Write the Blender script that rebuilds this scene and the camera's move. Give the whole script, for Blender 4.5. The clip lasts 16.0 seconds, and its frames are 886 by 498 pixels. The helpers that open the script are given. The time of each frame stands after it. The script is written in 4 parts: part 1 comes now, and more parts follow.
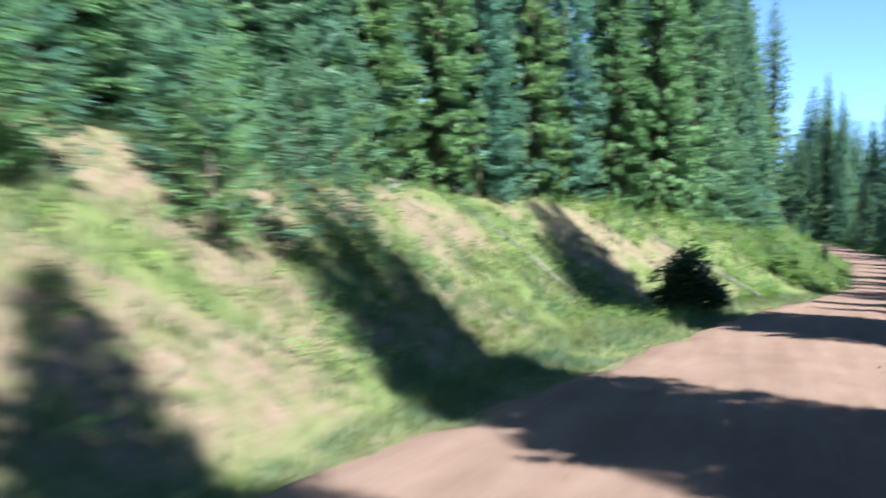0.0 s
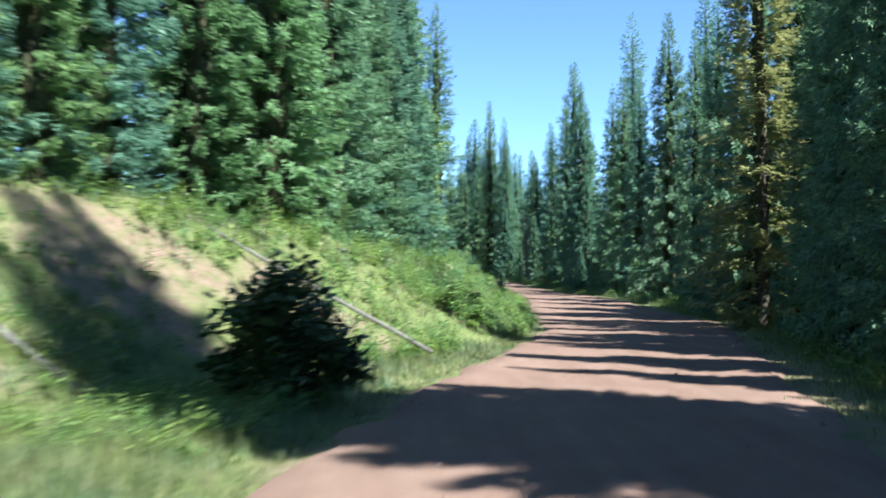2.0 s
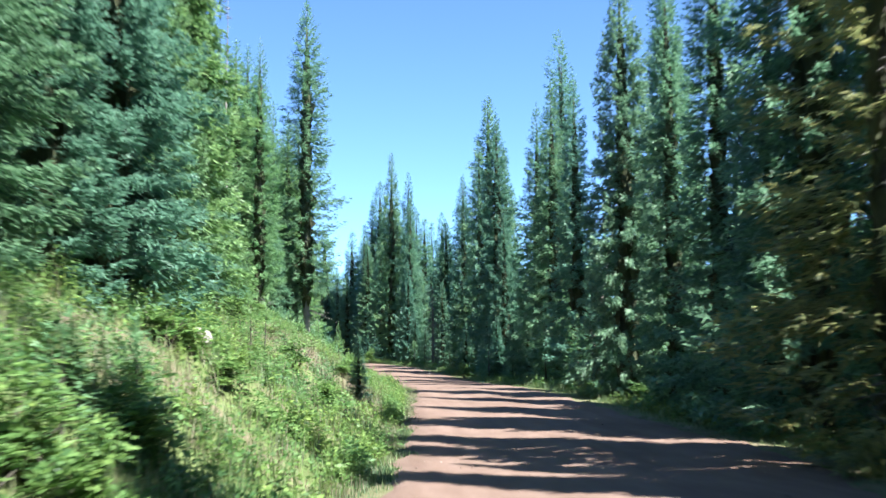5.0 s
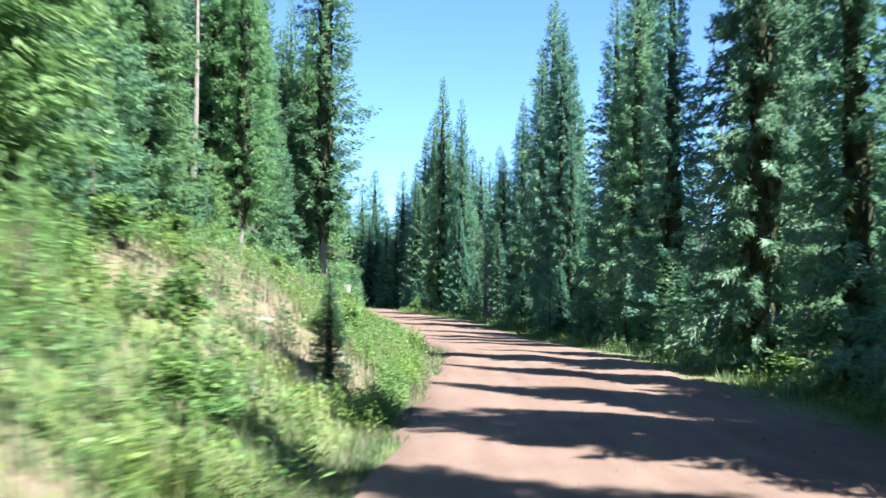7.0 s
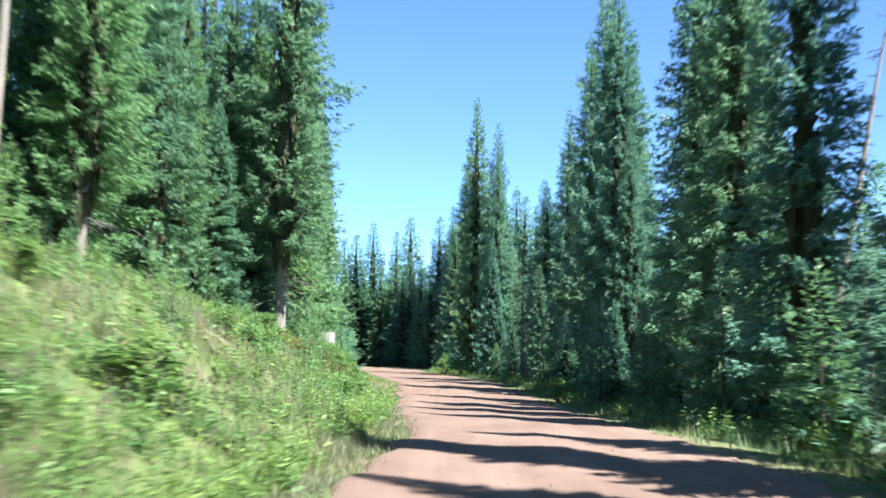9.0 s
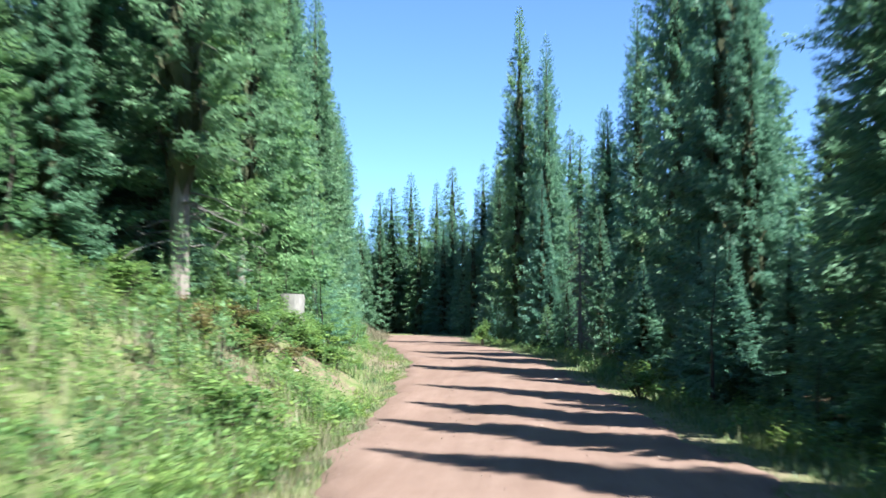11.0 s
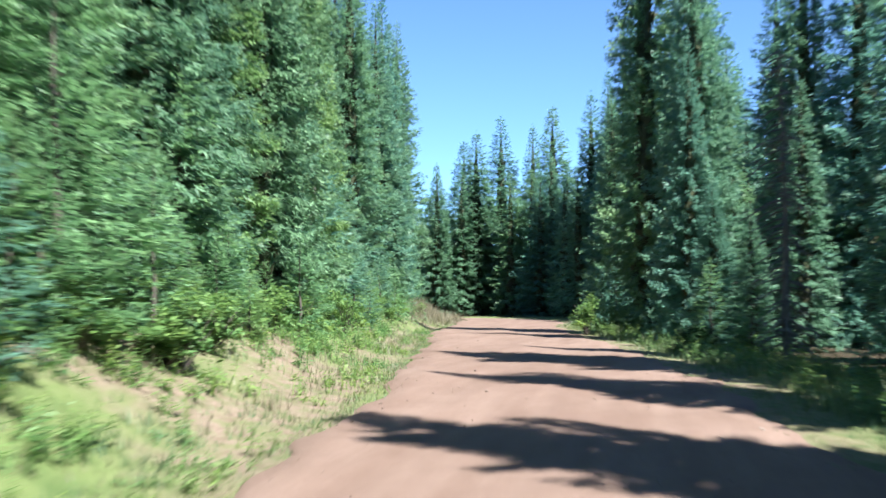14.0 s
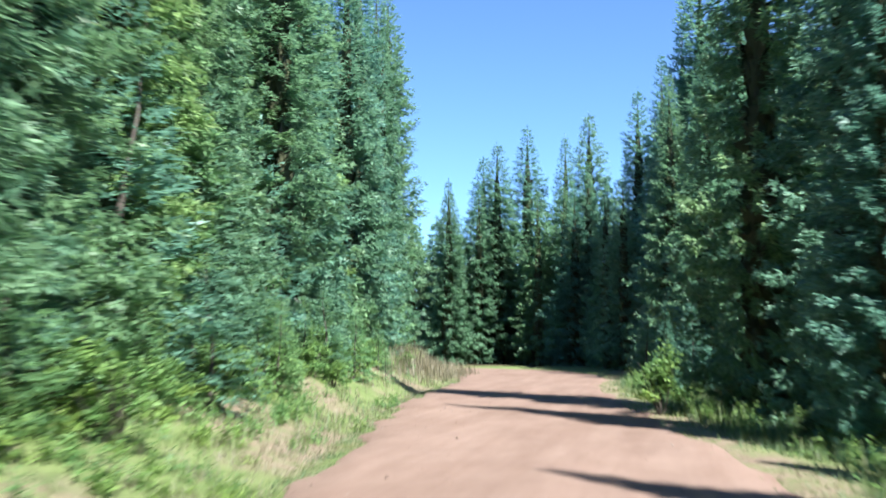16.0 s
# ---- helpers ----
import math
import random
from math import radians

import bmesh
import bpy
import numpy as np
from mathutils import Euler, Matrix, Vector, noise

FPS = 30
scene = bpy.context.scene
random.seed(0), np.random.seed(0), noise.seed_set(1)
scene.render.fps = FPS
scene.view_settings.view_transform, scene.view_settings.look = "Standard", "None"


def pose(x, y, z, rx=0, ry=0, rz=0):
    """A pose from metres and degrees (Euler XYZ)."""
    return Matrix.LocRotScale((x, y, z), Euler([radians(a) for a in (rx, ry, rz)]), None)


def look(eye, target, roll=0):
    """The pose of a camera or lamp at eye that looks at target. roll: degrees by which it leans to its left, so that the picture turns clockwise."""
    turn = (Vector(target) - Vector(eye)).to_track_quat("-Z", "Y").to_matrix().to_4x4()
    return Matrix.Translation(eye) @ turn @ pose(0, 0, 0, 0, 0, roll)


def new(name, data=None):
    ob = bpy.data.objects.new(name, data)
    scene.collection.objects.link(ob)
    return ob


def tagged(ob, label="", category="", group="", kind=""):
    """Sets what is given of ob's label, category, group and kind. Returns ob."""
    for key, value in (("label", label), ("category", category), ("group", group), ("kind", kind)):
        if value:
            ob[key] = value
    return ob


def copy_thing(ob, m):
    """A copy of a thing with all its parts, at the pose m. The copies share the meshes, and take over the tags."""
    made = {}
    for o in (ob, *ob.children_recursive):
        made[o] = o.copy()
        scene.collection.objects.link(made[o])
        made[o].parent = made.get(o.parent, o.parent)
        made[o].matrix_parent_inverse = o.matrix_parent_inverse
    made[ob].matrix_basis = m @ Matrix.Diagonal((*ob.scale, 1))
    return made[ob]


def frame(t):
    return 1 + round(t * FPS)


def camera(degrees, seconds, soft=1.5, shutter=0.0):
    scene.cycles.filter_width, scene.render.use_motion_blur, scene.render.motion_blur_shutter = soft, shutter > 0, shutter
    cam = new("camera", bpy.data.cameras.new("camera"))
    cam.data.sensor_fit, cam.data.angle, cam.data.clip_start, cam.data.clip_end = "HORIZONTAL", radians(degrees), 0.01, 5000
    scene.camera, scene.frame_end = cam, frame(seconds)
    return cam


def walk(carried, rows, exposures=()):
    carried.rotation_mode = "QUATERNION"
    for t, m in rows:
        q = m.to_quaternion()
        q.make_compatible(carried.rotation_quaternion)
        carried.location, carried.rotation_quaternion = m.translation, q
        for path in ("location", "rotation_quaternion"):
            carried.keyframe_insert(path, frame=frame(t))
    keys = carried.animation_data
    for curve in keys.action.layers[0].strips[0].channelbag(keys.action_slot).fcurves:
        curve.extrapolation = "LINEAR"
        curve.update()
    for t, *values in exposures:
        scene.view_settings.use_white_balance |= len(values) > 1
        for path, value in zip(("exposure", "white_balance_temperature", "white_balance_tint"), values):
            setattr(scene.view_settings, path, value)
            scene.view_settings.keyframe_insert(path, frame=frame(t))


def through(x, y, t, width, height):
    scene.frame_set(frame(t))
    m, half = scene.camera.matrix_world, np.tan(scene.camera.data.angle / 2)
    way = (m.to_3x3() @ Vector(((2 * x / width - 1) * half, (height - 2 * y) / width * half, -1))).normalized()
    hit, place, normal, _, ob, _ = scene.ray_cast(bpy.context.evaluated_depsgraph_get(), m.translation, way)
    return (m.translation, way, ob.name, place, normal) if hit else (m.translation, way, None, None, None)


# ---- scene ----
cam = camera(47.0, 16.0, soft=1.5, shutter=0.8)
PATH = [
    (0, (0.000, 0.000, 1.501), (-3.030, 9.527, 1.278), 0.37),
    (0.5, (-0.436, 3.731, 1.307), (-2.466, 13.523, 1.234), 0.31),
    (1, (-0.632, 7.498, 1.132), (-1.912, 17.415, 1.019), 0.43),
    (1.5, (-0.519, 11.312, 0.980), (-0.843, 21.307, 0.952), -0.46),
    (2, (-0.131, 14.945, 0.851), (-0.008, 24.942, 1.055), -0.36),
    (2.5, (0.450, 18.406, 0.766), (0.986, 28.387, 1.068), -0.24),
    (3, (1.094, 21.724, 0.722), (1.851, 31.685, 1.177), -0.21),
    (3.5, (1.793, 24.957, 0.708), (2.779, 34.879, 1.465), -1.36),
    (4, (2.413, 28.033, 0.672), (3.300, 37.951, 1.589), -0.66),
    (4.2, (2.643, 29.255, 0.656), (3.536, 39.172, 1.592), -0.61),
    (6.3, (3.614, 41.770, 0.480), (4.375, 51.677, 1.609), -1.47),
    (6.5, (3.891, 42.952, 0.487), (4.475, 52.894, 1.382), -0.98),
    (7, (4.643, 45.911, 0.484), (4.916, 55.892, 1.041), 0.45),
    (7.5, (5.551, 48.959, 0.361), (5.653, 58.887, 1.551), 0.70),
    (8, (5.940, 52.440, 0.301), (6.106, 62.362, 1.541), 0.13),
    (8.5, (6.277, 56.039, 0.263), (6.357, 65.970, 1.439), 0.91),
    (9, (6.647, 59.652, 0.235), (6.375, 69.580, 1.399), 1.04),
    (9.2, (6.765, 61.092, 0.229), (6.452, 71.015, 1.428), 1.24),
    (11.3, (7.304, 75.400, 0.634), (6.455, 85.337, 1.366), -0.12),
    (11.5, (7.309, 76.948, 0.628), (6.450, 86.887, 1.319), -0.26),
    (12, (7.368, 80.930, 0.597), (6.395, 90.865, 1.180), -0.19),
    (12.5, (7.305, 84.968, 0.560), (6.235, 94.883, 1.305), 0.37),
    (13, (7.182, 88.982, 0.510), (5.796, 98.862, 1.182), -0.31),
    (13.5, (6.964, 92.794, 0.509), (5.329, 102.639, 1.137), 0.14),
    (14, (6.678, 96.650, 0.598), (4.781, 106.448, 1.224), -0.12),
    (14.5, (6.225, 100.538, 0.706), (4.128, 110.301, 1.237), 0.20),
    (15, (5.865, 104.509, 0.799), (3.712, 114.257, 1.388), 1.37),
    (15.5, (5.466, 108.463, 0.927), (3.383, 118.218, 1.647), 0.31),
    (16, (5.018, 112.289, 1.027), (2.824, 121.991, 2.056), 0.34),
]
walk(cam, [(t, look(eye, target, roll)) for t, eye, target, roll in PATH], [(0, 2.52, 6020, 7), (4.2, 2.64, 6020, 7), (6.4, 2.86, 6020, 7), (9.2, 2.76, 6020, 7), (11.4, 2.62, 6020, 7), (16, 2.56, 6020, 7)])

# ---- light ----
SUN_AZ = radians(50)        # the light travels this far from +y towards -x
SUN_EL = radians(54)
world = bpy.data.worlds.new("world")
scene.world = world
world.use_nodes = True
wn = world.node_tree.nodes
sky = wn.new("ShaderNodeTexSky")
sky.sky_type, sky.sun_disc = "NISHITA", False
sky.sun_elevation, sky.sun_rotation = SUN_EL, math.atan2(math.sin(SUN_AZ), -math.cos(SUN_AZ))
sky.altitude, sky.air_density, sky.dust_density, sky.ozone_density = 2600, 0.62, 0.0, 1.0
wn["Background"].inputs["Strength"].default_value = 0.062
tint = wn.new("ShaderNodeMix")
tint.data_type, tint.blend_type = "RGBA", "MULTIPLY"
tint.inputs["Factor"].default_value = 1.0
tint.inputs["B"].default_value = (0.80, 0.95, 1.06, 1)
world.node_tree.links.new(sky.outputs["Color"], tint.inputs["A"])
world.node_tree.links.new(tint.outputs["Result"], wn["Background"].inputs["Color"])
sun = new("sun", bpy.data.lights.new("sun", "SUN"))
sun.data.energy, sun.data.angle, sun.data.color = 2.9, radians(0.55), (1.0, 0.95, 0.87)
sun.matrix_world = look((0, 0, 0), (-math.sin(SUN_AZ) * math.cos(SUN_EL), math.cos(SUN_AZ) * math.cos(SUN_EL), -math.sin(SUN_EL)))


# ---- materials ----
def material(name, rough=0.8, spec=0.2):
    m = bpy.data.materials.new(name)
    m.use_nodes = True
    b = m.node_tree.nodes["Principled BSDF"]
    b.inputs["Roughness"].default_value = rough
    b.inputs["Specular IOR Level"].default_value = spec
    return m, m.node_tree.nodes, m.node_tree.links, b


def noise_node(nodes, links, scale, detail=4.0, rough=0.6, coords=None, stretch=None):
    n = nodes.new("ShaderNodeTexNoise")
    n.inputs["Scale"].default_value, n.inputs["Detail"].default_value, n.inputs["Roughness"].default_value = scale, detail, rough
    if coords is not None:
        src = coords
        if stretch:
            mp = nodes.new("ShaderNodeMapping")
            mp.inputs["Scale"].default_value = stretch
            links.new(coords, mp.inputs["Vector"])
            src = mp.outputs["Vector"]
        links.new(src, n.inputs["Vector"])
    return n.outputs["Fac"]


def ramp(nodes, links, fac, stops):
    r = nodes.new("ShaderNodeValToRGB")
    el = r.color_ramp.elements
    while len(el) < len(stops):
        el.new(0.5)
    for e, (p, c) in zip(el, stops):
        e.position, e.color = p, (*c, 1)
    links.new(fac, r.inputs["Fac"])
    return r.outputs["Color"]


def mix(nodes, links, fac, a, b, kind="MIX"):
    n = nodes.new("ShaderNodeMix")
    n.data_type, n.blend_type = "RGBA", kind
    for sock, v in ((n.inputs["Factor"], fac), (n.inputs["A"], a), (n.inputs["B"], b)):
        if isinstance(v, (int, float)):
            sock.default_value = v
        elif isinstance(v, tuple):
            sock.default_value = (*v, 1)
        else:
            links.new(v, sock)
    return n.outputs["Result"]


def bump(nodes, links, b, height, strength, dist):
    n = nodes.new("ShaderNodeBump")
    n.inputs["Strength"].default_value, n.inputs["Distance"].default_value = strength, dist
    links.new(height, n.inputs["Height"])
    links.new(n.outputs["Normal"], b.inputs["Normal"])


def leaf_material(name, dark, mid, light, through=0.3, warm=None, needles=False, patches=False):
    """Needles or leaves: colour by clump and by plant, some light shining through."""
    m, nodes, links, b = material(name, 0.5, 0.45)
    geo, info = nodes.new("ShaderNodeNewGeometry"), nodes.new("ShaderNodeObjectInfo")
    col = ramp(nodes, links, geo.outputs["Random Per Island"], [(0.0, dark), (0.5, mid), (1.0, light)])
    if warm:
        tint = ramp(nodes, links, info.outputs["Random"], [(0.0, (1, 1, 1)), (0.45, (0.92, 1.0, 1.12)), (0.75, warm), (1.0, (0.85, 0.9, 0.95))])
        col = mix(nodes, links, 1.0, col, tint, "MULTIPLY")
    if needles:
        co = nodes.new("ShaderNodeTexCoord").outputs["Object"]
        col = mix(nodes, links, 1.0, col, ramp(nodes, links, noise_node(nodes, links, 34, 2, 0.7, co), [(0.34, (0.58, 0.58, 0.58)), (0.5, (0.96, 0.96, 0.96)), (0.68, (1.3, 1.3, 1.27))]), "MULTIPLY")
    if patches:
        where = nodes.new("ShaderNodeTexCoord").outputs["Object"]
        kinds = ramp(nodes, links, noise_node(nodes, links, 0.8, 3, 0.6, where), [(0.36, (0.70, 0.86, 1.0)), (0.5, (1, 1, 1)), (0.64, (1.24, 1.10, 0.88))])
        col = mix(nodes, links, 1.0, col, kinds, "MULTIPLY")
    links.new(col, b.inputs["Base Color"])
    tr = nodes.new("ShaderNodeBsdfTranslucent")
    links.new(col, tr.inputs["Color"])
    mx = nodes.new("ShaderNodeMixShader")
    mx.inputs["Fac"].default_value = through
    links.new(b.outputs["BSDF"], mx.inputs[1])
    links.new(tr.outputs["BSDF"], mx.inputs[2])
    links.new(mx.outputs["Shader"], nodes["Material Output"].inputs["Surface"])
    return m


def bark_material(name, dark, light, scale=14):
    m, nodes, links, b = material(name, 0.9, 0.15)
    co = nodes.new("ShaderNodeTexCoord").outputs["Object"]
    f = noise_node(nodes, links, scale, 5, 0.7, co, (1, 1, 0.25))
    g = noise_node(nodes, links, 2.2, 3, 0.6, co)
    col = ramp(nodes, links, f, [(0.3, dark), (0.65, light)])
    col = mix(nodes, links, 0.45, col, ramp(nodes, links, g, [(0.35, tuple(c * 0.5 for c in light)), (0.7, light)]))
    links.new(col, b.inputs["Base Color"])
    bump(nodes, links, b, f, 0.7, 0.03)
    return m


M_SPRUCE = leaf_material("spruce_needles", (0.107, 0.199, 0.113), (0.168, 0.304, 0.167), (0.254, 0.410, 0.232), 0.45, (1.08, 1.03, 0.84), True)
M_BLUE = leaf_material("blue_spruce_needles", (0.101, 0.209, 0.140), (0.155, 0.301, 0.201), (0.223, 0.393, 0.272), 0.45, (1.05, 1.0, 0.9), True)
M_FIR = leaf_material("fir_needles", (0.124, 0.235, 0.102), (0.193, 0.343, 0.146), (0.280, 0.439, 0.198), 0.45, (1.08, 1.0, 0.82), True)
M_PALE = leaf_material("pale_spruce_needles", (0.103, 0.190, 0.121), (0.167, 0.291, 0.179), (0.241, 0.381, 0.231), 0.45, None, True)
M_YELLOW = leaf_material("yellowing_needles", (0.165, 0.210, 0.090), (0.286, 0.315, 0.130), (0.418, 0.410, 0.180), 0.45, None, True)
M_LEAF = leaf_material("shrub_leaves", (0.089, 0.163, 0.049), (0.159, 0.273, 0.077), (0.250, 0.375, 0.117), 0.45, patches=True)
M_RUSSET = leaf_material("russet_shrub_leaves", (0.090, 0.085, 0.030), (0.180, 0.150, 0.055), (0.250, 0.235, 0.090), 0.4)
# darker leaf green: the shade on the shrub is put into its colour
M_SHADELEAF = leaf_material("shaded_shrub_leaves", (0.025, 0.055, 0.025), (0.05, 0.10, 0.04), (0.09, 0.15, 0.065), 0.3)
M_GRASS = leaf_material("grass_blades", (0.094, 0.146, 0.054), (0.152, 0.222, 0.090), (0.258, 0.292, 0.160), 0.4, patches=True)
M_DRY = leaf_material("dry_grass_blades", (0.138, 0.130, 0.076), (0.222, 0.202, 0.132), (0.330, 0.288, 0.208), 0.3)
M_BARK = bark_material("spruce_bark", (0.035, 0.030, 0.026), (0.135, 0.118, 0.102))
# dead twigs, with the shade inside the crown put into their colour
M_INNER_SHADE = bark_material("dead_twigs_inner_shade", (0.045, 0.054, 0.030), (0.100, 0.108, 0.062), 26)
M_PALEBARK = bark_material("pale_bark", (0.125, 0.108, 0.092), (0.33, 0.295, 0.26))
M_DEADWOOD = bark_material("weathered_grey_wood", (0.075, 0.072, 0.066), (0.235, 0.228, 0.215), 20)
M_STUMP = bark_material("sun_bleached_wood", (0.17, 0.165, 0.155), (0.34, 0.33, 0.31), 12)
M_STONE, sn, sl, sb = material("stone", 0.9, 0.2)
sl.new(ramp(sn, sl, noise_node(sn, sl, 9, 5), [(0.3, (0.20, 0.18, 0.165)), (0.7, (0.42, 0.39, 0.36))]), sb.inputs["Base Color"])

M_GRIT, qn, ql, qb = material("road_grit", 0.95, 0.1)
ql.new(ramp(qn, ql, qn.new("ShaderNodeNewGeometry").outputs["Random Per Island"], [(0.0, (0.11, 0.08, 0.065)), (0.7, (0.20, 0.15, 0.125)), (1.0, (0.30, 0.26, 0.23))]), qb.inputs["Base Color"])

# road: pinkish compacted dirt with wheel tracks and scattered grit
M_ROAD, rn, rl, rb = material("red_dirt", 0.95, 0.1)
rco = rn.new("ShaderNodeTexCoord").outputs["Object"]
rf = noise_node(rn, rl, 26, 6, 0.75, rco)
rg = noise_node(rn, rl, 0.55, 4, 0.6, rco)
rs = noise_node(rn, rl, 1.6, 3, 0.55, rco, (1.6, 0.10, 1))
rcol = ramp(rn, rl, rf, [(0.25, (0.141, 0.092, 0.071)), (0.55, (0.198, 0.136, 0.109)), (0.85, (0.250, 0.183, 0.153))])
rcol = mix(rn, rl, 0.55, rcol, ramp(rn, rl, rg, [(0.3, (0.166, 0.110, 0.087)), (0.7, (0.232, 0.164, 0.134))]))
rcol = mix(rn, rl, 0.35, rcol, ramp(rn, rl, rs, [(0.35, (0.158, 0.103, 0.081)), (0.65, (0.240, 0.171, 0.141))]))
rl.new(rcol, rb.inputs["Base Color"])
grit = ramp(rn, rl, noise_node(rn, rl, 60, 3, 0.8, rco), [(0.30, (0.70, 0.69, 0.68)), (0.42, (1, 1, 1)), (0.66, (1, 1, 1)), (0.74, (1.28, 1.28, 1.28))])
stain = ramp(rn, rl, noise_node(rn, rl, 0.9, 5, 0.7, rco, (1, 0.35, 1)), [(0.35, (0.86, 0.85, 0.84)), (0.62, (1.05, 1.05, 1.05))])
rcol = mix(rn, rl, 1.0, mix(rn, rl, 1.0, rcol, grit, "MULTIPLY"), stain, "MULTIPLY")
rl.new(rcol, rb.inputs["Base Color"])
bump(rn, rl, rb, rf, 0.5, 0.02)

# ground: soil, grass thatch and forest litter by the two vertex masks
M_GROUND, gn, gl, gb = material("ground_soil", 0.95, 0.1)
gco = gn.new("ShaderNodeTexCoord").outputs["Object"]
ga = gn.new("ShaderNodeAttribute")
ga.attribute_name = "soil"
gf = gn.new("ShaderNodeAttribute")
gf.attribute_name = "litter"
n_fine, n_mid = noise_node(gn, gl, 16, 6, 0.7, gco), noise_node(gn, gl, 1.3, 5, 0.65, gco)
n_clod = noise_node(gn, gl, 4.5, 4, 0.75, gco)
soil = ramp(gn, gl, n_fine, [(0.3, (0.165, 0.121, 0.094)), (0.7, (0.284, 0.217, 0.176))])
turf = ramp(gn, gl, n_mid, [(0.3, (0.075, 0.115, 0.038)), (0.55, (0.140, 0.175, 0.066)), (0.75, (0.195, 0.182, 0.112))])
litter = ramp(gn, gl, n_fine, [(0.3, (0.029, 0.023, 0.014)), (0.7, (0.085, 0.066, 0.043))])
soil = mix(gn, gl, 1.0, soil, ramp(gn, gl, n_clod, [(0.34, (0.70, 0.68, 0.62)), (0.55, (1.0, 0.99, 0.97)), (0.7, (1.1, 1.1, 1.1))]), "MULTIPLY")
tufts = ramp(gn, gl, noise_node(gn, gl, 2.6, 6, 0.8, gco), [(0.40, (0.25, 0.25, 0.25)), (0.56, (1, 1, 1))])
bare_soil = gn.new("ShaderNodeMath")
bare_soil.operation = "MULTIPLY"
gl.new(ga.outputs["Fac"], bare_soil.inputs[0])
gl.new(tufts, bare_soil.inputs[1])
gcol = mix(gn, gl, bare_soil.outputs["Value"], turf, soil)
gcol = mix(gn, gl, gf.outputs["Fac"], gcol, litter)
gl.new(gcol, gb.inputs["Base Color"])
bump(gn, gl, gb, n_fine, 0.7, 0.05)

# ---- the plan: road edges, grade and bank along y ----
EDGE_Y = [-80, 0, 8, 15, 22, 29, 33, 37, 45, 50, 62, 73, 80, 88, 97, 103, 111, 124, 132, 141, 150, 158]
EDGE_L = [-4.5, -3.6, -3.2, -2.6, -1.6, -0.5, 0.2, 1.5, 2.9, 3.7, 4.5, 5.35, 5.5, 4.6, 4.05, 3.6, 2.95, 0.8, -0.7, -2.3, -3.2, -3.7]
EDGE_R = [0.5, 2.0, 2.4, 2.8, 3.4, 5.1, 6.0, 6.9, 8.9, 10.3, 10.9, 10.6, 10.0, 9.65, 9.4, 8.6, 8.0, 6.2, 4.9, 3.4, 2.3, 2.2]
GRADE_Y = [-80, 0, 3.7, 7.5, 11.3, 15, 18.4, 22, 28, 42, 49, 56, 62, 70, 77, 89, 93, 97, 104, 112, 125, 145, 180, 260]
GRADE_Z = [0.6, 0, -0.19, -0.37, -0.52, -0.65, -0.73, -0.78, -0.85, -1.02, -1.14, -1.22, -1.22, -1.02, -0.90, -0.97, -0.98, -0.90, -0.70, -0.47, -0.33, -0.12, 0.30, 0.5]
FOOT_Y = [-80, 8, 15, 22, 28, 32, 35, 37, 42, 50, 60, 68, 75, 90, 100, 110, 124, 132, 150, 159, 168]
FOOT_X = [-5, -3.8, -3.9, -4.5, -4.6, -3.2, -1.0, 0.0, 1.8, 3.1, 3.9, 4.4, 4.6, 4.0, 3.0, 1.9, -0.2, -1.6, -4.0, -4.9, -11.5]
BANK_Y = [-80, 10, 28, 37, 45, 52, 68, 80, 88, 97, 102, 110, 125, 140, 158, 165, 172]
BANK_H = [3.2, 3.4, 3.4, 3.1, 2.7, 2.5, 2.8, 2.9, 2.9, 2.2, 1.8, 1.2, 0.9, 1.0, 1.3, 0.3, 0.1]
BANK_W = [5.0, 5.2, 5.0, 5.2, 4.4, 3.8, 4.6, 5.2, 5.4, 3.6, 3.0, 2.8, 2.4, 2.6, 2.6, 3.0, 3.0]


def smooth(x, xs, ys):
    """A softened polyline."""
    x = np.asarray(x, float)
    return sum(np.interp(x + d, xs, ys) for d in (-2.5, -1.25, 0, 1.25, 2.5)) / 5


def step(x, a, b):
    k = np.clip((x - a) / (b - a), 0, 1)
    return k * k * (3 - 2 * k)


def wob(x, y, s, k=0.0):
    """Cheap smooth wobble of about -1 to 1."""
    return (np.sin(x * 1.7 / s + 1.3 * np.sin(y * 1.1 / s + k) + k) + np.sin(y * 1.9 / s + 1.7 * np.sin(x * 0.9 / s - k) + 2.1 * k) + np.sin((x + y) * 0.8 / s + k)) / 3


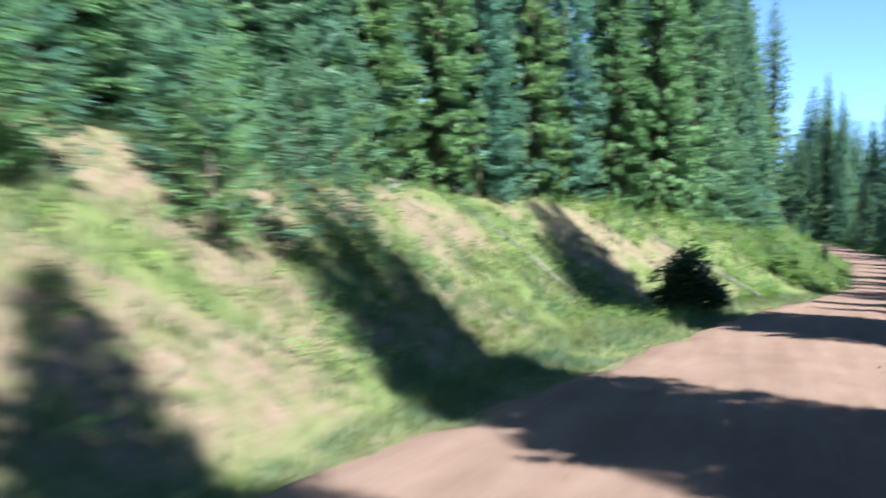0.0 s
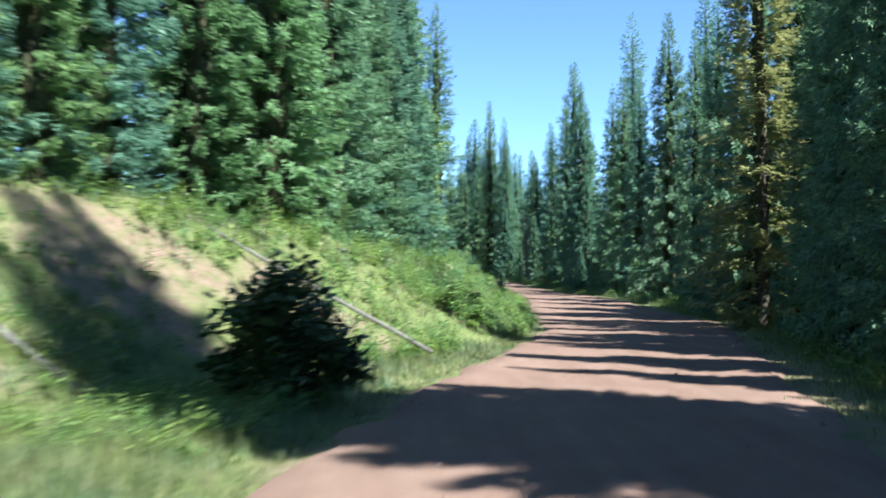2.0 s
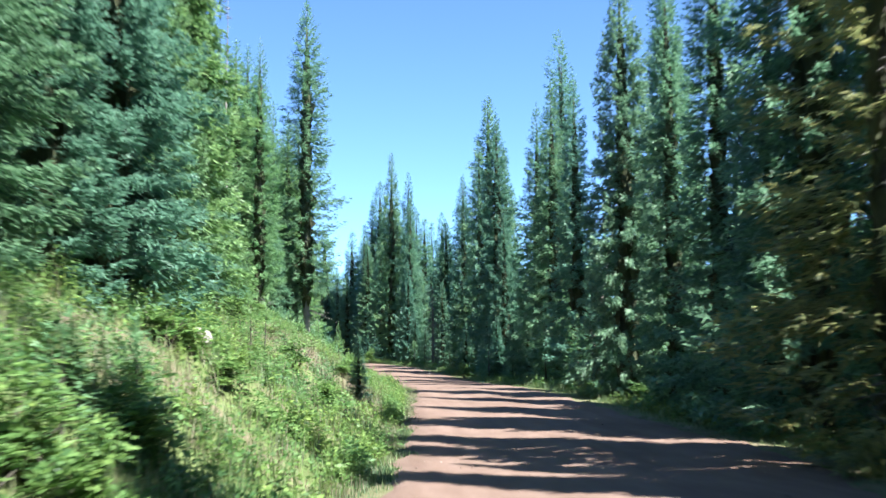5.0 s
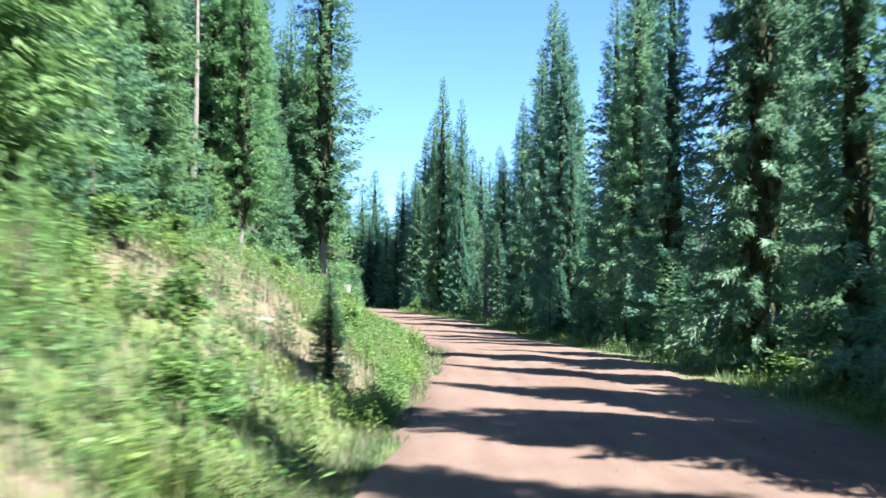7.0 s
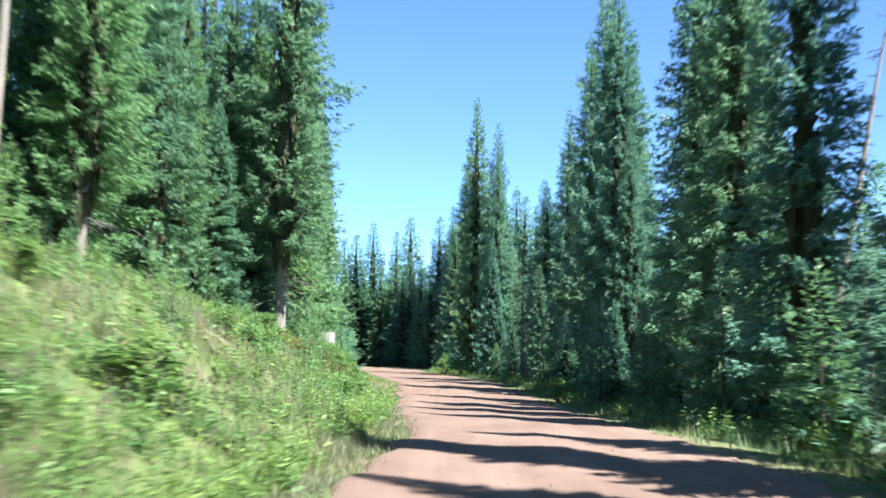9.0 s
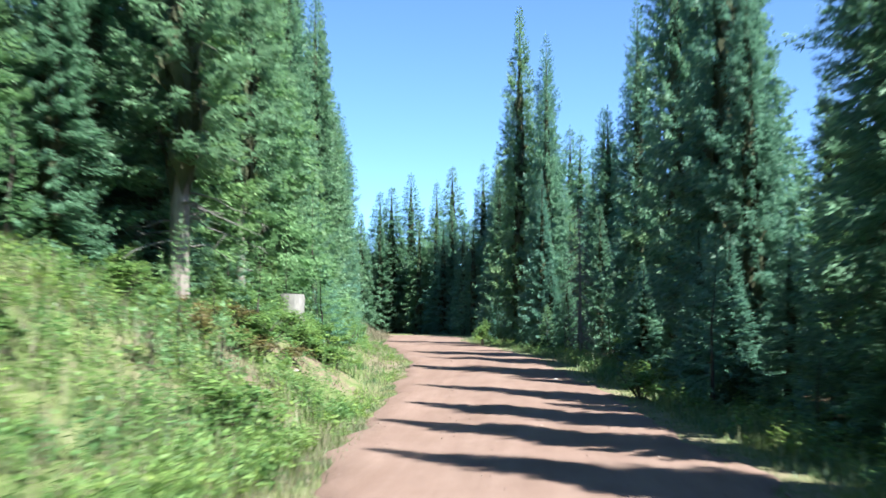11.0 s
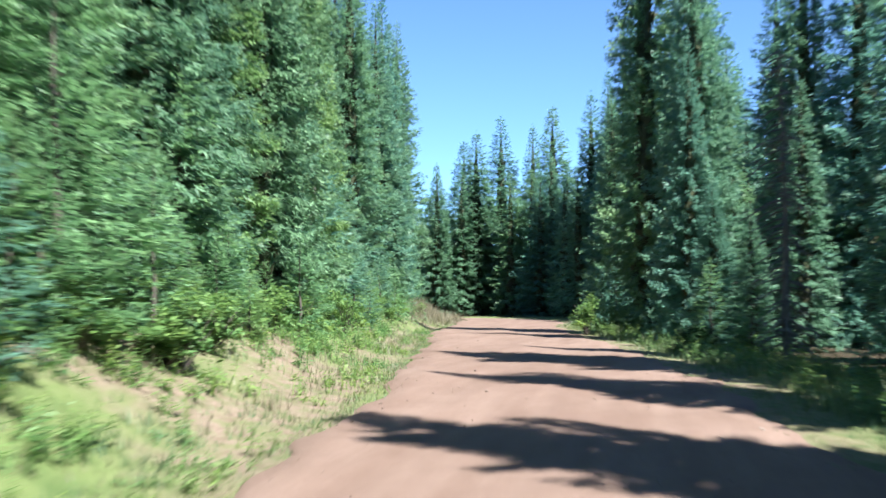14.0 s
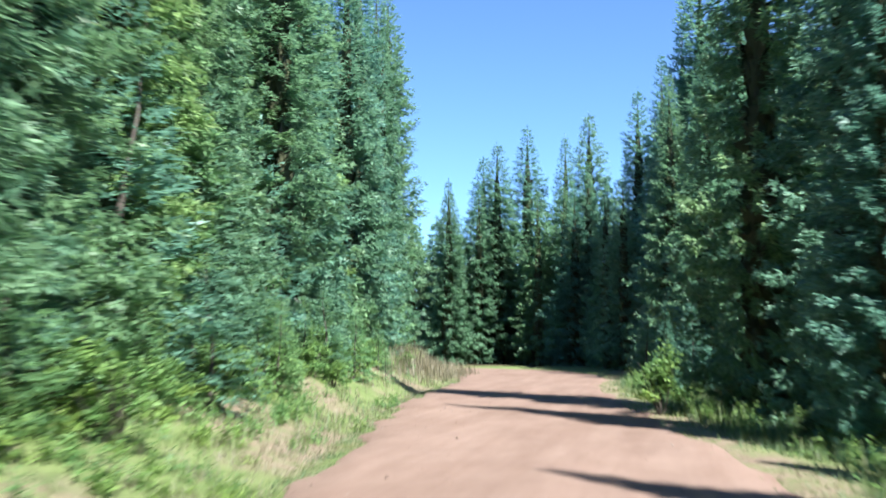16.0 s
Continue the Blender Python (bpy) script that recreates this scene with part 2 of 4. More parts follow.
def ground_z(x, y):
    x, y = np.asarray(x, float), np.asarray(y, float)
    base = np.interp(y, GRADE_Y, GRADE_Z)
    left, right, foot = smooth(y, EDGE_Y, EDGE_L), smooth(y, EDGE_Y, EDGE_R), smooth(y, FOOT_Y, FOOT_X)
    h, w = smooth(y, BANK_Y, BANK_H), smooth(y, BANK_Y, BANK_W)
    d = foot - x
    k = np.clip(d / w, 0, 1)
    bank = h * (0.75 * k + 0.25 * k * k * (3 - 2 * k))
    past = np.clip(d - w, 0, 22)
    bank = bank + past * 0.14 * (h / 3.4)
    rough = step(d, 0.2, 1.5) * (0.16 * wob(x, y, 1.1) + 0.09 * wob(x, y, 0.42, 2.0)) + step(d, 4, 9) * 0.2 * wob(x, y, 3, 1)
    gully = sum(-a * np.exp(-((y - y0 - t * np.clip(d, 0, 9)) / 0.5) ** 2) * step(d, 0.3, 1.5) * (1 - step(d, 4.0, 6.0)) for a, y0, t in ((0.8, 60.0, 1.45), (0.5, 55.2, 1.2), (0.35, 12.5, 0.3)))
    ditch = -0.10 * np.exp(-((x - (left - 0.35)) / 0.4) ** 2)
    e = x - right
    verge = -0.12 * step(e, 0.3, 2.0) + step(e, 0.4, 2) * (0.07 * wob(x, y, 0.9, 3)) - np.clip(e - 3, 0, 30) * 0.02
    return base + bank * step(d, -0.2, 0.6) + rough + gully + ditch + verge


def soil_mask(x, y):
    """1 where the bank or the verge shows bare soil."""
    foot, w = smooth(y, FOOT_Y, FOOT_X), smooth(y, BANK_Y, BANK_W)
    left, right = smooth(y, EDGE_Y, EDGE_L), smooth(y, EDGE_Y, EDGE_R)
    k = (foot - x) / w
    patch = wob(x, y, 2.0, 0.7) + 0.5 * wob(x, y, 0.7, 1.9)
    amount = np.interp(y, [28, 30, 31.5, 35.5, 37.5, 44, 60, 63, 68, 72, 80, 95, 102, 125, 150], [0.05, 0.55, 1.1, 1.0, 0.35, 0.10, 0.35, 0.95, 0.8, 0.4, 0.3, 0.35, 0.6, 0.7, 0.5])
    amount = np.where(y < 28, 0.08 + np.interp(y, [7, 13], [0.22, 0.75]) * (1 - step(y + 1.8 * (x + 2.8), 13.5, 17.0)), amount)
    amount = amount + np.where(y < 28, 0.42 * step(k, 0.5, 0.75) + 0.4 * (1 - step(k, 0.1, 0.35)) * (1 - step(y, 17, 21)), 0)
    amount = amount + 0.08 * step(y, 86, 94) * (1 - step(k, 0.45, 0.8))
    start = np.where(y > 84, -0.42, -0.05)
    bank = step(k, start, start + 0.15) * (1 - step(k, 0.85, 1.15)) * step(patch, 0.55 - amount, 1.0 - amount)
    lip = np.exp(-((x - left) / 0.45) ** 2) * step(wob(x, y, 1.3, 4), -0.5, 0.5) + np.exp(-((x - right) / 0.6) ** 2) + 0.8 * step(y, 108, 114) * step(x - right, -0.2, 0.2) * (1 - step(x - right, 0.9, 1.8)) * step(wob(x, y, 0.8, 2), -0.6, 0.3)
    return np.clip(bank + 0.8 * lip, 0, 1)


def litter_mask(x, y):
    foot, w = smooth(y, FOOT_Y, FOOT_X), smooth(y, BANK_Y, BANK_W)
    right = smooth(y, EDGE_Y, EDGE_R)
    return np.clip(step(foot - x - w, -0.3, 2.0) + step(x - right, 1.5, 3.5) + step(y, 177, 181), 0, 1)


# ---- mesh helpers ----
def mesh_of(name, verts, faces, mat, attrs=None, shade=False):
    """faces: an (n, 3) or (n, 4) array of indices."""
    verts, faces = np.asarray(verts, np.float32), np.asarray(faces, np.int32)
    me = bpy.data.meshes.new(name)
    n, c = faces.shape
    me.vertices.add(len(verts))
    me.vertices.foreach_set("co", verts.ravel())
    me.loops.add(n * c)
    me.loops.foreach_set("vertex_index", faces.ravel())
    me.polygons.add(n)
    me.polygons.foreach_set("loop_start", np.arange(0, n * c, c, dtype=np.int32))
    me.polygons.foreach_set("use_smooth", np.full(n, shade))
    for key, vals in (attrs or {}).items():
        me.attributes.new(key, "FLOAT", "POINT").data.foreach_set("value", np.asarray(vals, np.float32))
    me.materials.append(mat)
    me.update(calc_edges=True)
    me.validate()
    return me


def tube(points, radii, sides=7, lumps=0.0, rng=None):
    """A tapered tube along points, closed at both ends."""
    pts = np.asarray(points, float)
    t = np.gradient(pts, axis=0)
    t /= np.linalg.norm(t, axis=1)[:, None]
    up = np.where(np.abs(t[:, 2:3]) > 0.9, [[1.0, 0, 0]], [[0, 0, 1.0]])
    a = np.cross(t, up)
    a /= np.linalg.norm(a, axis=1)[:, None]
    b = np.cross(t, a)
    ang = np.arange(sides) * 2 * np.pi / sides
    r = np.asarray(radii, float)[:, None] * np.ones(sides)
    if rng is not None:
        r = r * (1 + lumps * rng.uniform(-1, 1, r.shape))
    ring = pts[:, None] + r[..., None] * (np.cos(ang)[None, :, None] * a[:, None] + np.sin(ang)[None, :, None] * b[:, None])
    v = np.concatenate([ring.reshape(-1, 3), pts[:1], pts[-1:]])
    n = len(pts)
    f = []
    for i in range(n - 1):
        for j in range(sides):
            k = (j + 1) % sides
            f += [(i * sides + j, i * sides + k, (i + 1) * sides + k), (i * sides + j, (i + 1) * sides + k, (i + 1) * sides + j)]
    for j in range(sides):
        k = (j + 1) % sides
        f += [(n * sides, k, j), (n * sides + 1, (n - 1) * sides + j, (n - 1) * sides + k)]
    return v, np.array(f)


def joined(pieces):
    vs, fs, off = [], [], 0
    for v, f in pieces:
        vs.append(v)
        fs.append(np.asarray(f) + off)
        off += len(v)
    return np.concatenate(vs), np.concatenate(fs)


def part(name, me, parent, label=""):
    ob = new(name, me)
    ob.parent = parent
    return tagged(ob, label)


def unit(v):
    return v / np.maximum(np.linalg.norm(v, axis=-1, keepdims=True), 1e-6)


# ---- ground and road ----
us = np.r_[-700, -420, -240, -140, -90, -60, -44, -34, np.arange(-28, -14, 1.5), np.arange(-14, -0.3, 0.36), -0.2, 0.0]
ws = np.r_[0.0, 0.25, np.arange(0.6, 6, 0.5), np.arange(6.5, 20, 2.0), 24, 30, 40, 60, 95, 150, 260, 420, 700]
ys = np.r_[-700, -400, -220, -130, -90, -60, np.arange(-40, 0, 2.5), np.arange(0, 110, 0.4), np.arange(110, 150, 0.8), np.arange(150, 200, 1.6), 208, 220, 240, 270, 320, 400, 560, 900]
L, R = smooth(ys, EDGE_Y, EDGE_L)[:, None], smooth(ys, EDGE_Y, EDGE_R)[:, None]
inner = L + (R - L) * np.linspace(0.12, 0.88, 7)[None]
gx = np.concatenate([L + us[None], inner, R + ws[None]], 1)
gy = np.repeat(ys[:, None], gx.shape[1], 1)
gzz = ground_z(gx, gy)
on_road = (gx > L + 0.05) & (gx < R - 0.05) & (gy < 162)
gzz = gzz - np.where(on_road, 0.05, 0.0)
nr, nc = gx.shape
idx = np.arange(nr * nc).reshape(nr, nc)
quads = np.stack([idx[:-1, :-1], idx[:-1, 1:], idx[1:, 1:], idx[1:, :-1]], -1).reshape(-1, 4)
gv = np.stack([gx, gy, gzz], -1).reshape(-1, 3)
ground = new("ground", mesh_of("ground", gv, quads, M_GROUND, {"soil": soil_mask(gv[:, 0], gv[:, 1]), "litter": litter_mask(gv[:, 0], gv[:, 1])}, True))
tagged(ground, "grassy roadside bank and forest floor with bare soil", "ground", kind="structure")

# the road strip, turning away to the left at its end
ry = np.arange(-80, 150.1, 0.6)
rl_, rr_ = smooth(ry, EDGE_Y, EDGE_L), smooth(ry, EDGE_Y, EDGE_R)
edge_l = np.stack([rl_, ry], 1)
edge_r = np.stack([rr_, ry], 1)
bend = np.linspace(0, 1, 40)[1:, None]
pl = [np.array(p) for p in ((-3.2, 150.0), (-4.4, 166), (-13, 169.5), (-50, 170))]
pr = [np.array(p) for p in ((2.3, 150.0), (3.4, 174), (-8, 178), (-50, 178))]


def bezier(p, k):
    return (1 - k) ** 3 * p[0] + 3 * k * (1 - k) ** 2 * p[1] + 3 * k * k * (1 - k) * p[2] + k ** 3 * p[3]


edge_l, edge_r = np.concatenate([edge_l, bezier(pl, bend)]), np.concatenate([edge_r, bezier(pr, bend)])
n = len(edge_l)
cols = np.r_[0.0, 0.03, 0.12, 0.27, 0.4, 0.5, 0.6, 0.73, 0.88, 0.97, 1.0]
cross = edge_l[:, None] * (1 - cols)[None, :, None] + edge_r[:, None] * cols[None, :, None]
jag = 0.22 * wob(cross[..., 0], cross[..., 1], 0.8, 1) + 0.12 * wob(cross[..., 0], cross[..., 1], 0.3, 2)
cross[:, :2, 0] += jag[:, :2] + 0.05
cross[:, -2:, 0] += jag[:, -2:] + 0.05
rz = np.interp(cross[..., 1], GRADE_Y, GRADE_Z)
tracks = -0.035 * (np.exp(-((cols - 0.33) / 0.07) ** 2) + np.exp(-((cols - 0.68) / 0.07) ** 2)) + 0.02 * np.exp(-((cols - 0.5) / 0.1) ** 2)
rz = rz + 0.03 + tracks[None] + 0.012 * wob(cross[..., 0], cross[..., 1], 1.2, 5)
rz[:, 0] -= 0.10
rz[:, -1] -= 0.10
idx = np.arange(n * len(cols)).reshape(n, len(cols))
quads = np.stack([idx[:-1, :-1], idx[:-1, 1:], idx[1:, 1:], idx[1:, :-1]], -1).reshape(-1, 4)
road = new("road", mesh_of("road", np.concatenate([cross, rz[..., None]], -1).reshape(-1, 3), quads, M_ROAD, None, True))
tagged(road, "pinkish red compacted dirt forest road with wheel tracks", "road", kind="structure")


# ---- conifers ----
FINE = ((0.0, 0.0, 1.0, 0.20), (0.16, 0.70, 0.62, 0.26), (0.32, -0.70, 0.56, 0.26))
COARSE = ((0.0, 0.0, 1.0, 0.24), (0.2, 0.75, 0.6, 0.28), (0.34, -0.75, 0.56, 0.28))


def sprays(base, out, side, size, width, rng, shoots=FINE):
    """Needle-clad twigs: a spine and side shoots in one plane, each a slender triangle."""
    n = len(base)
    nrm = np.cross(out, side)
    tris = []
    for at, ang, ln, wd in shoots:
        a = ang + rng.uniform(-0.18, 0.18, n)
        d = unit(out * np.cos(a)[:, None] + side * np.sin(a)[:, None] + nrm * rng.uniform(-0.25, 0.25, n)[:, None])
        l = size * ln * rng.uniform(0.8, 1.2, n)
        p = base + out * (size * at)[:, None]
        q = unit(np.cross(nrm, d)) * (l * wd * 0.5 * width)[:, None]
        k = p + d * (l * 0.3)[:, None]
        tip = p + d * l[:, None]
        tip[:, 2] -= 0.12 * l
        tris.append(np.stack([k - q - d * (l * 0.25)[:, None], k + q, tip], 1))
    v = np.stack(tris, 1).reshape(-1, 3)
    return v, np.arange(len(v)).reshape(-1, 3)


def crown_of(seed, H, rad, bare, gap, per, step, droop=0.3, thin=0.0, taper=0.65, spray=0.32, shoots=FINE, plump=1.0, ragged=0.16, tuft=0.45):
    """Whorls of boughs, each a drooping frond of twigs. bare: the share of the height with no boughs; step: metres between twigs."""
    rng = np.random.default_rng(seed)
    h0 = bare * H
    zs, z = [], h0
    while z < H - 0.25:
        u = (z - h0) / (H - h0)
        zs.append(z)
        z += gap * rng.uniform(0.7, 1.3) * (1.15 - 0.62 * u)
    z0 = np.repeat(zs, per)
    n = len(z0)
    u = (z0 - h0) / (H - h0)
    a = np.repeat(rng.uniform(0, 6.28, len(zs)), per) + np.tile(np.arange(per) * 6.283 / per, len(zs)) + rng.normal(0, 0.3, n)
    lobes = rng.uniform(0, 6.28, 4)
    length = rad * (0.90 * (1 - u) ** taper + 0.10 * (1 - u) ** 0.5) * (0.72 + 0.28 * np.clip(u / 0.1, 0, 1))
    length = length * (0.95 + ragged * np.sin(2 * a + lobes[0] + 0.35 * z0) * np.sin(z0 * 1.1 + lobes[1]) + 0.6 * ragged * np.sin(3 * a + lobes[2] - z0 * 1.9)) * rng.uniform(0.8, 1.12, n)
    length = np.maximum(length, 0.10 + 0.10 * rng.random(n))
    keep = rng.random(n) >= thin
    z0, u, a, length = (z0 + rng.uniform(-0.4, 0.4, n) * gap * (1 - u))[keep], u[keep], a[keep], length[keep]
    rise = -droop * (1 - u) ** 0.7 + 0.75 * u ** 2.2 + rng.normal(0, 0.06, len(u))
    m = np.maximum(4, np.ceil(length * 0.75 / step).astype(int))
    i = np.repeat(np.arange(len(m)), m)
    j = np.arange(len(i)) - np.repeat(np.cumsum(m) - m, m)
    s = 0.28 + 0.72 * (j + rng.uniform(0.2, 1.0, len(i))) / m[i]
    last = j == m[i] - 1
    s[last] = 0.97
    L, e = length[i], rise[i]
    radial = np.c_[np.cos(a[i]), np.sin(a[i]), np.zeros(len(i))]
    across = np.c_[-np.sin(a[i]), np.cos(a[i]), np.zeros(len(i))]
    slope = e + 0.42 * s ** 2 * (1 - u[i]) - 0.10 * (1 - s)
    p = radial * (L * s)[:, None]
    p[:, 2] = z0[i] + L * (e * s + 0.14 * s ** 3 * (1 - u[i]) - 0.10 * s * (1 - s))
    side = np.where(j % 2 == 0, 1.0, -1.0) * (0.35 + 0.65 * rng.random(len(i)))
    side[last] *= 0.15
    size = np.clip(0.34 * L * (1 - s) ** 0.8 + 0.62 * spray, 0.10, 1.35 * spray) * rng.uniform(0.75, 1.25, len(i)) * np.clip(0.6 + 0.9 * L / rad, 0.75, 1.0)
    ang = side * (1.15 - 0.45 * s)
    out = radial * np.cos(ang)[:, None] + across * np.sin(ang)[:, None]
    out[:, 2] = slope * np.cos(ang) - rng.uniform(-0.05, 0.42, len(i)) * (1 - u[i]) * np.abs(np.sin(ang)) * (0.3 + 1.5 * droop)
    out = unit(out)
    flat = unit(np.cross(out, np.array([[0, 0, 1.0]])))
    roll = rng.normal(0, 1, len(i)) * (0.26 + tuft * s ** 2)
    p[:, 2] += rng.uniform(-0.16, 0.12, len(i)) * np.clip(L, 0, 1) * (gap / 0.34)
    sd = unit(flat * np.cos(roll)[:, None] + np.array([[0, 0, 1.0]]) * np.sin(roll)[:, None])
    # the leader
    k = 7
    lead = np.c_[np.zeros((k, 2)), np.linspace(H - 0.55, H - 0.06, k)]
    b = rng.uniform(0, 6.28, k)
    p = np.concatenate([p, lead])
    out = np.concatenate([out, unit(np.c_[np.cos(b) * 0.4, np.sin(b) * 0.4, np.ones(k)])])
    sd = np.concatenate([sd, np.c_[-np.sin(b), np.cos(b), np.zeros(k)]])
    size = np.r_[size, np.full(k, 0.2)]
    v, f = sprays(p, out, sd, size, plump, rng, shoots)
    # the dense inside: hanging dead twigs between the boughs, in a fan along and a fan across each of them; their dark
    # colour paints the crown's shaded gaps
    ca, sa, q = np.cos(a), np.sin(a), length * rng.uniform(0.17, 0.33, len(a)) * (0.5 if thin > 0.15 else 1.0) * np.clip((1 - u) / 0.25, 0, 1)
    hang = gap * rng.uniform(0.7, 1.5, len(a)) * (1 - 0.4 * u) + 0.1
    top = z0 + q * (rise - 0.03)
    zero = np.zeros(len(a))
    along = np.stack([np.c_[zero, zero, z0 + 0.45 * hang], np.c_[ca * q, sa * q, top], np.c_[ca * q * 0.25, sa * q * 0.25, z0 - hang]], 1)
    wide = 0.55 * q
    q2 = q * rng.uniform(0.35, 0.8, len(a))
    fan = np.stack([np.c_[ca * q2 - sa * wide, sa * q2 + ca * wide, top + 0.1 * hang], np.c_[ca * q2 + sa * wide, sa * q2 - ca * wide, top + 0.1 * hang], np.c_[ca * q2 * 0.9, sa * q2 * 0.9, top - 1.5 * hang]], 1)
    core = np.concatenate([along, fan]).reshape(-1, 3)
    return v, f, core


def trunk_of(seed, H, r0, lean=0.0):
    rng = np.random.default_rng(seed + 500)
    z = np.r_[-0.5, 0.0, 0.35, np.linspace(1.2, H, 9)]
    r = r0 * np.clip(1 - z / (H * 1.02), 0.03, 1) ** 1.35
    r[:2] *= 1.35
    wig = np.cumsum(rng.normal(0, 0.02, (len(z), 2)), 0)
    return tube(np.c_[wig[:, 0] + lean * z, wig[:, 1], z], r, 8, 0.08, rng)


def dead_limbs(seed, z0, z1, count, length, droop=0.35):
    """Thin bare limbs with side twigs."""
    rng = np.random.default_rng(seed + 900)
    out = []
    for _ in range(count):
        z, a = rng.uniform(z0, z1), rng.uniform(0, 6.28)
        ln = length * rng.uniform(0.4, 1.0) * (1.15 - 0.7 * (z - z0) / (z1 - z0))
        s = np.linspace(0, 1, 5)
        d = np.array([math.cos(a), math.sin(a)])
        p = np.c_[d[0] * ln * s, d[1] * ln * s, z - droop * ln * s ** 1.5 + 0.1 * ln * s]
        p[1:] += rng.normal(0, 0.03 * ln, (4, 3))
        out.append(tube(p, np.linspace(0.022, 0.005, 5), 4))
        for q in range(3):
            k = rng.integers(1, 4)
            e = p[k] + np.r_[rng.normal(0, 0.25, 2) * ln, -rng.uniform(0.02, 0.3) * ln]
            out.append(tube(np.linspace(p[k], e, 3), [0.010, 0.007, 0.003], 3))
    return joined(out)


KINDS = {}


def tree_kind(key, name, label, category, H, trunk, crown, mats, limbs=None):
    """Registers a prototype: its meshes are shared by every tree of the kind."""
    KINDS[key] = dict(name=name, label=label, category=category, H=H, first=None,
                      trunk=mesh_of(name + "_trunk", *trunk, mats[0], None, True),
                      crown=mesh_of(name + "_crown", *crown[:2], mats[1]) if crown else None,
                      inside=mesh_of(name + "_inside", crown[2], np.arange(len(crown[2])).reshape(-1, 3), M_INNER_SHADE) if crown and H > 5 else None,
                      limbs=mesh_of(name + "_limbs", *limbs, mats[2]) if limbs else None)


def plant(key, x, y, H, spread=1.0, rot=None, group="forest trees", lean=(0, 0), label="", sink=0.08):
    """One tree of a kind, H metres tall, spread times as broad as the prototype would be at that height."""
    if y > 142 or y < 3 or x > float(smooth(y, EDGE_Y, EDGE_R)) + 7.5 or x < float(smooth(y, FOOT_Y, FOOT_X) - smooth(y, BANK_Y, BANK_W)) - 3.2:
        key = key + "_far" if key + "_far" in KINDS else key
    k = KINDS[key]
    if k["first"] is None:
        ob = new(k["name"])
        tagged(ob, k["label"], k["category"], group)
        part("trunk", k["trunk"], ob)
        if k["crown"]:
            part("crown", k["crown"], ob)
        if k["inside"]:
            tagged(part("brushwood", k["inside"], ob), "dead brown twigs inside the crown, coloured dark for its inner shade", kind="stuff")
        if k["limbs"]:
            tagged(part("brushwood", k["limbs"], ob), "thin bare grey twigs", kind="stuff")
        k["first"] = ob
        fresh = True
    else:
        ob, fresh = k["first"], False
    rot = (x * 57.3 + y * 131.7) % 360 if rot is None else rot
    s = H / k["H"]
    m = pose(x, y, float(ground_z(x, y)) - sink, lean[0], lean[1], 0) @ pose(0, 0, 0, 0, 0, rot) @ Matrix.Diagonal((s * spread, s * spread, s, 1))
    if fresh:
        ob.matrix_basis = m
    else:
        ob = copy_thing(ob, m @ Matrix.Diagonal((*[1 / c for c in ob.scale], 1)))
        tagged(ob, k["label"], k["category"], group)
    if label:
        ob["label"] = label
    return ob


NEAR, FAR = (0.032, 0.26, FINE, 1.25), (0.062, 0.36, COARSE, 1.2)     # twig step, spray, shoots, plumpness


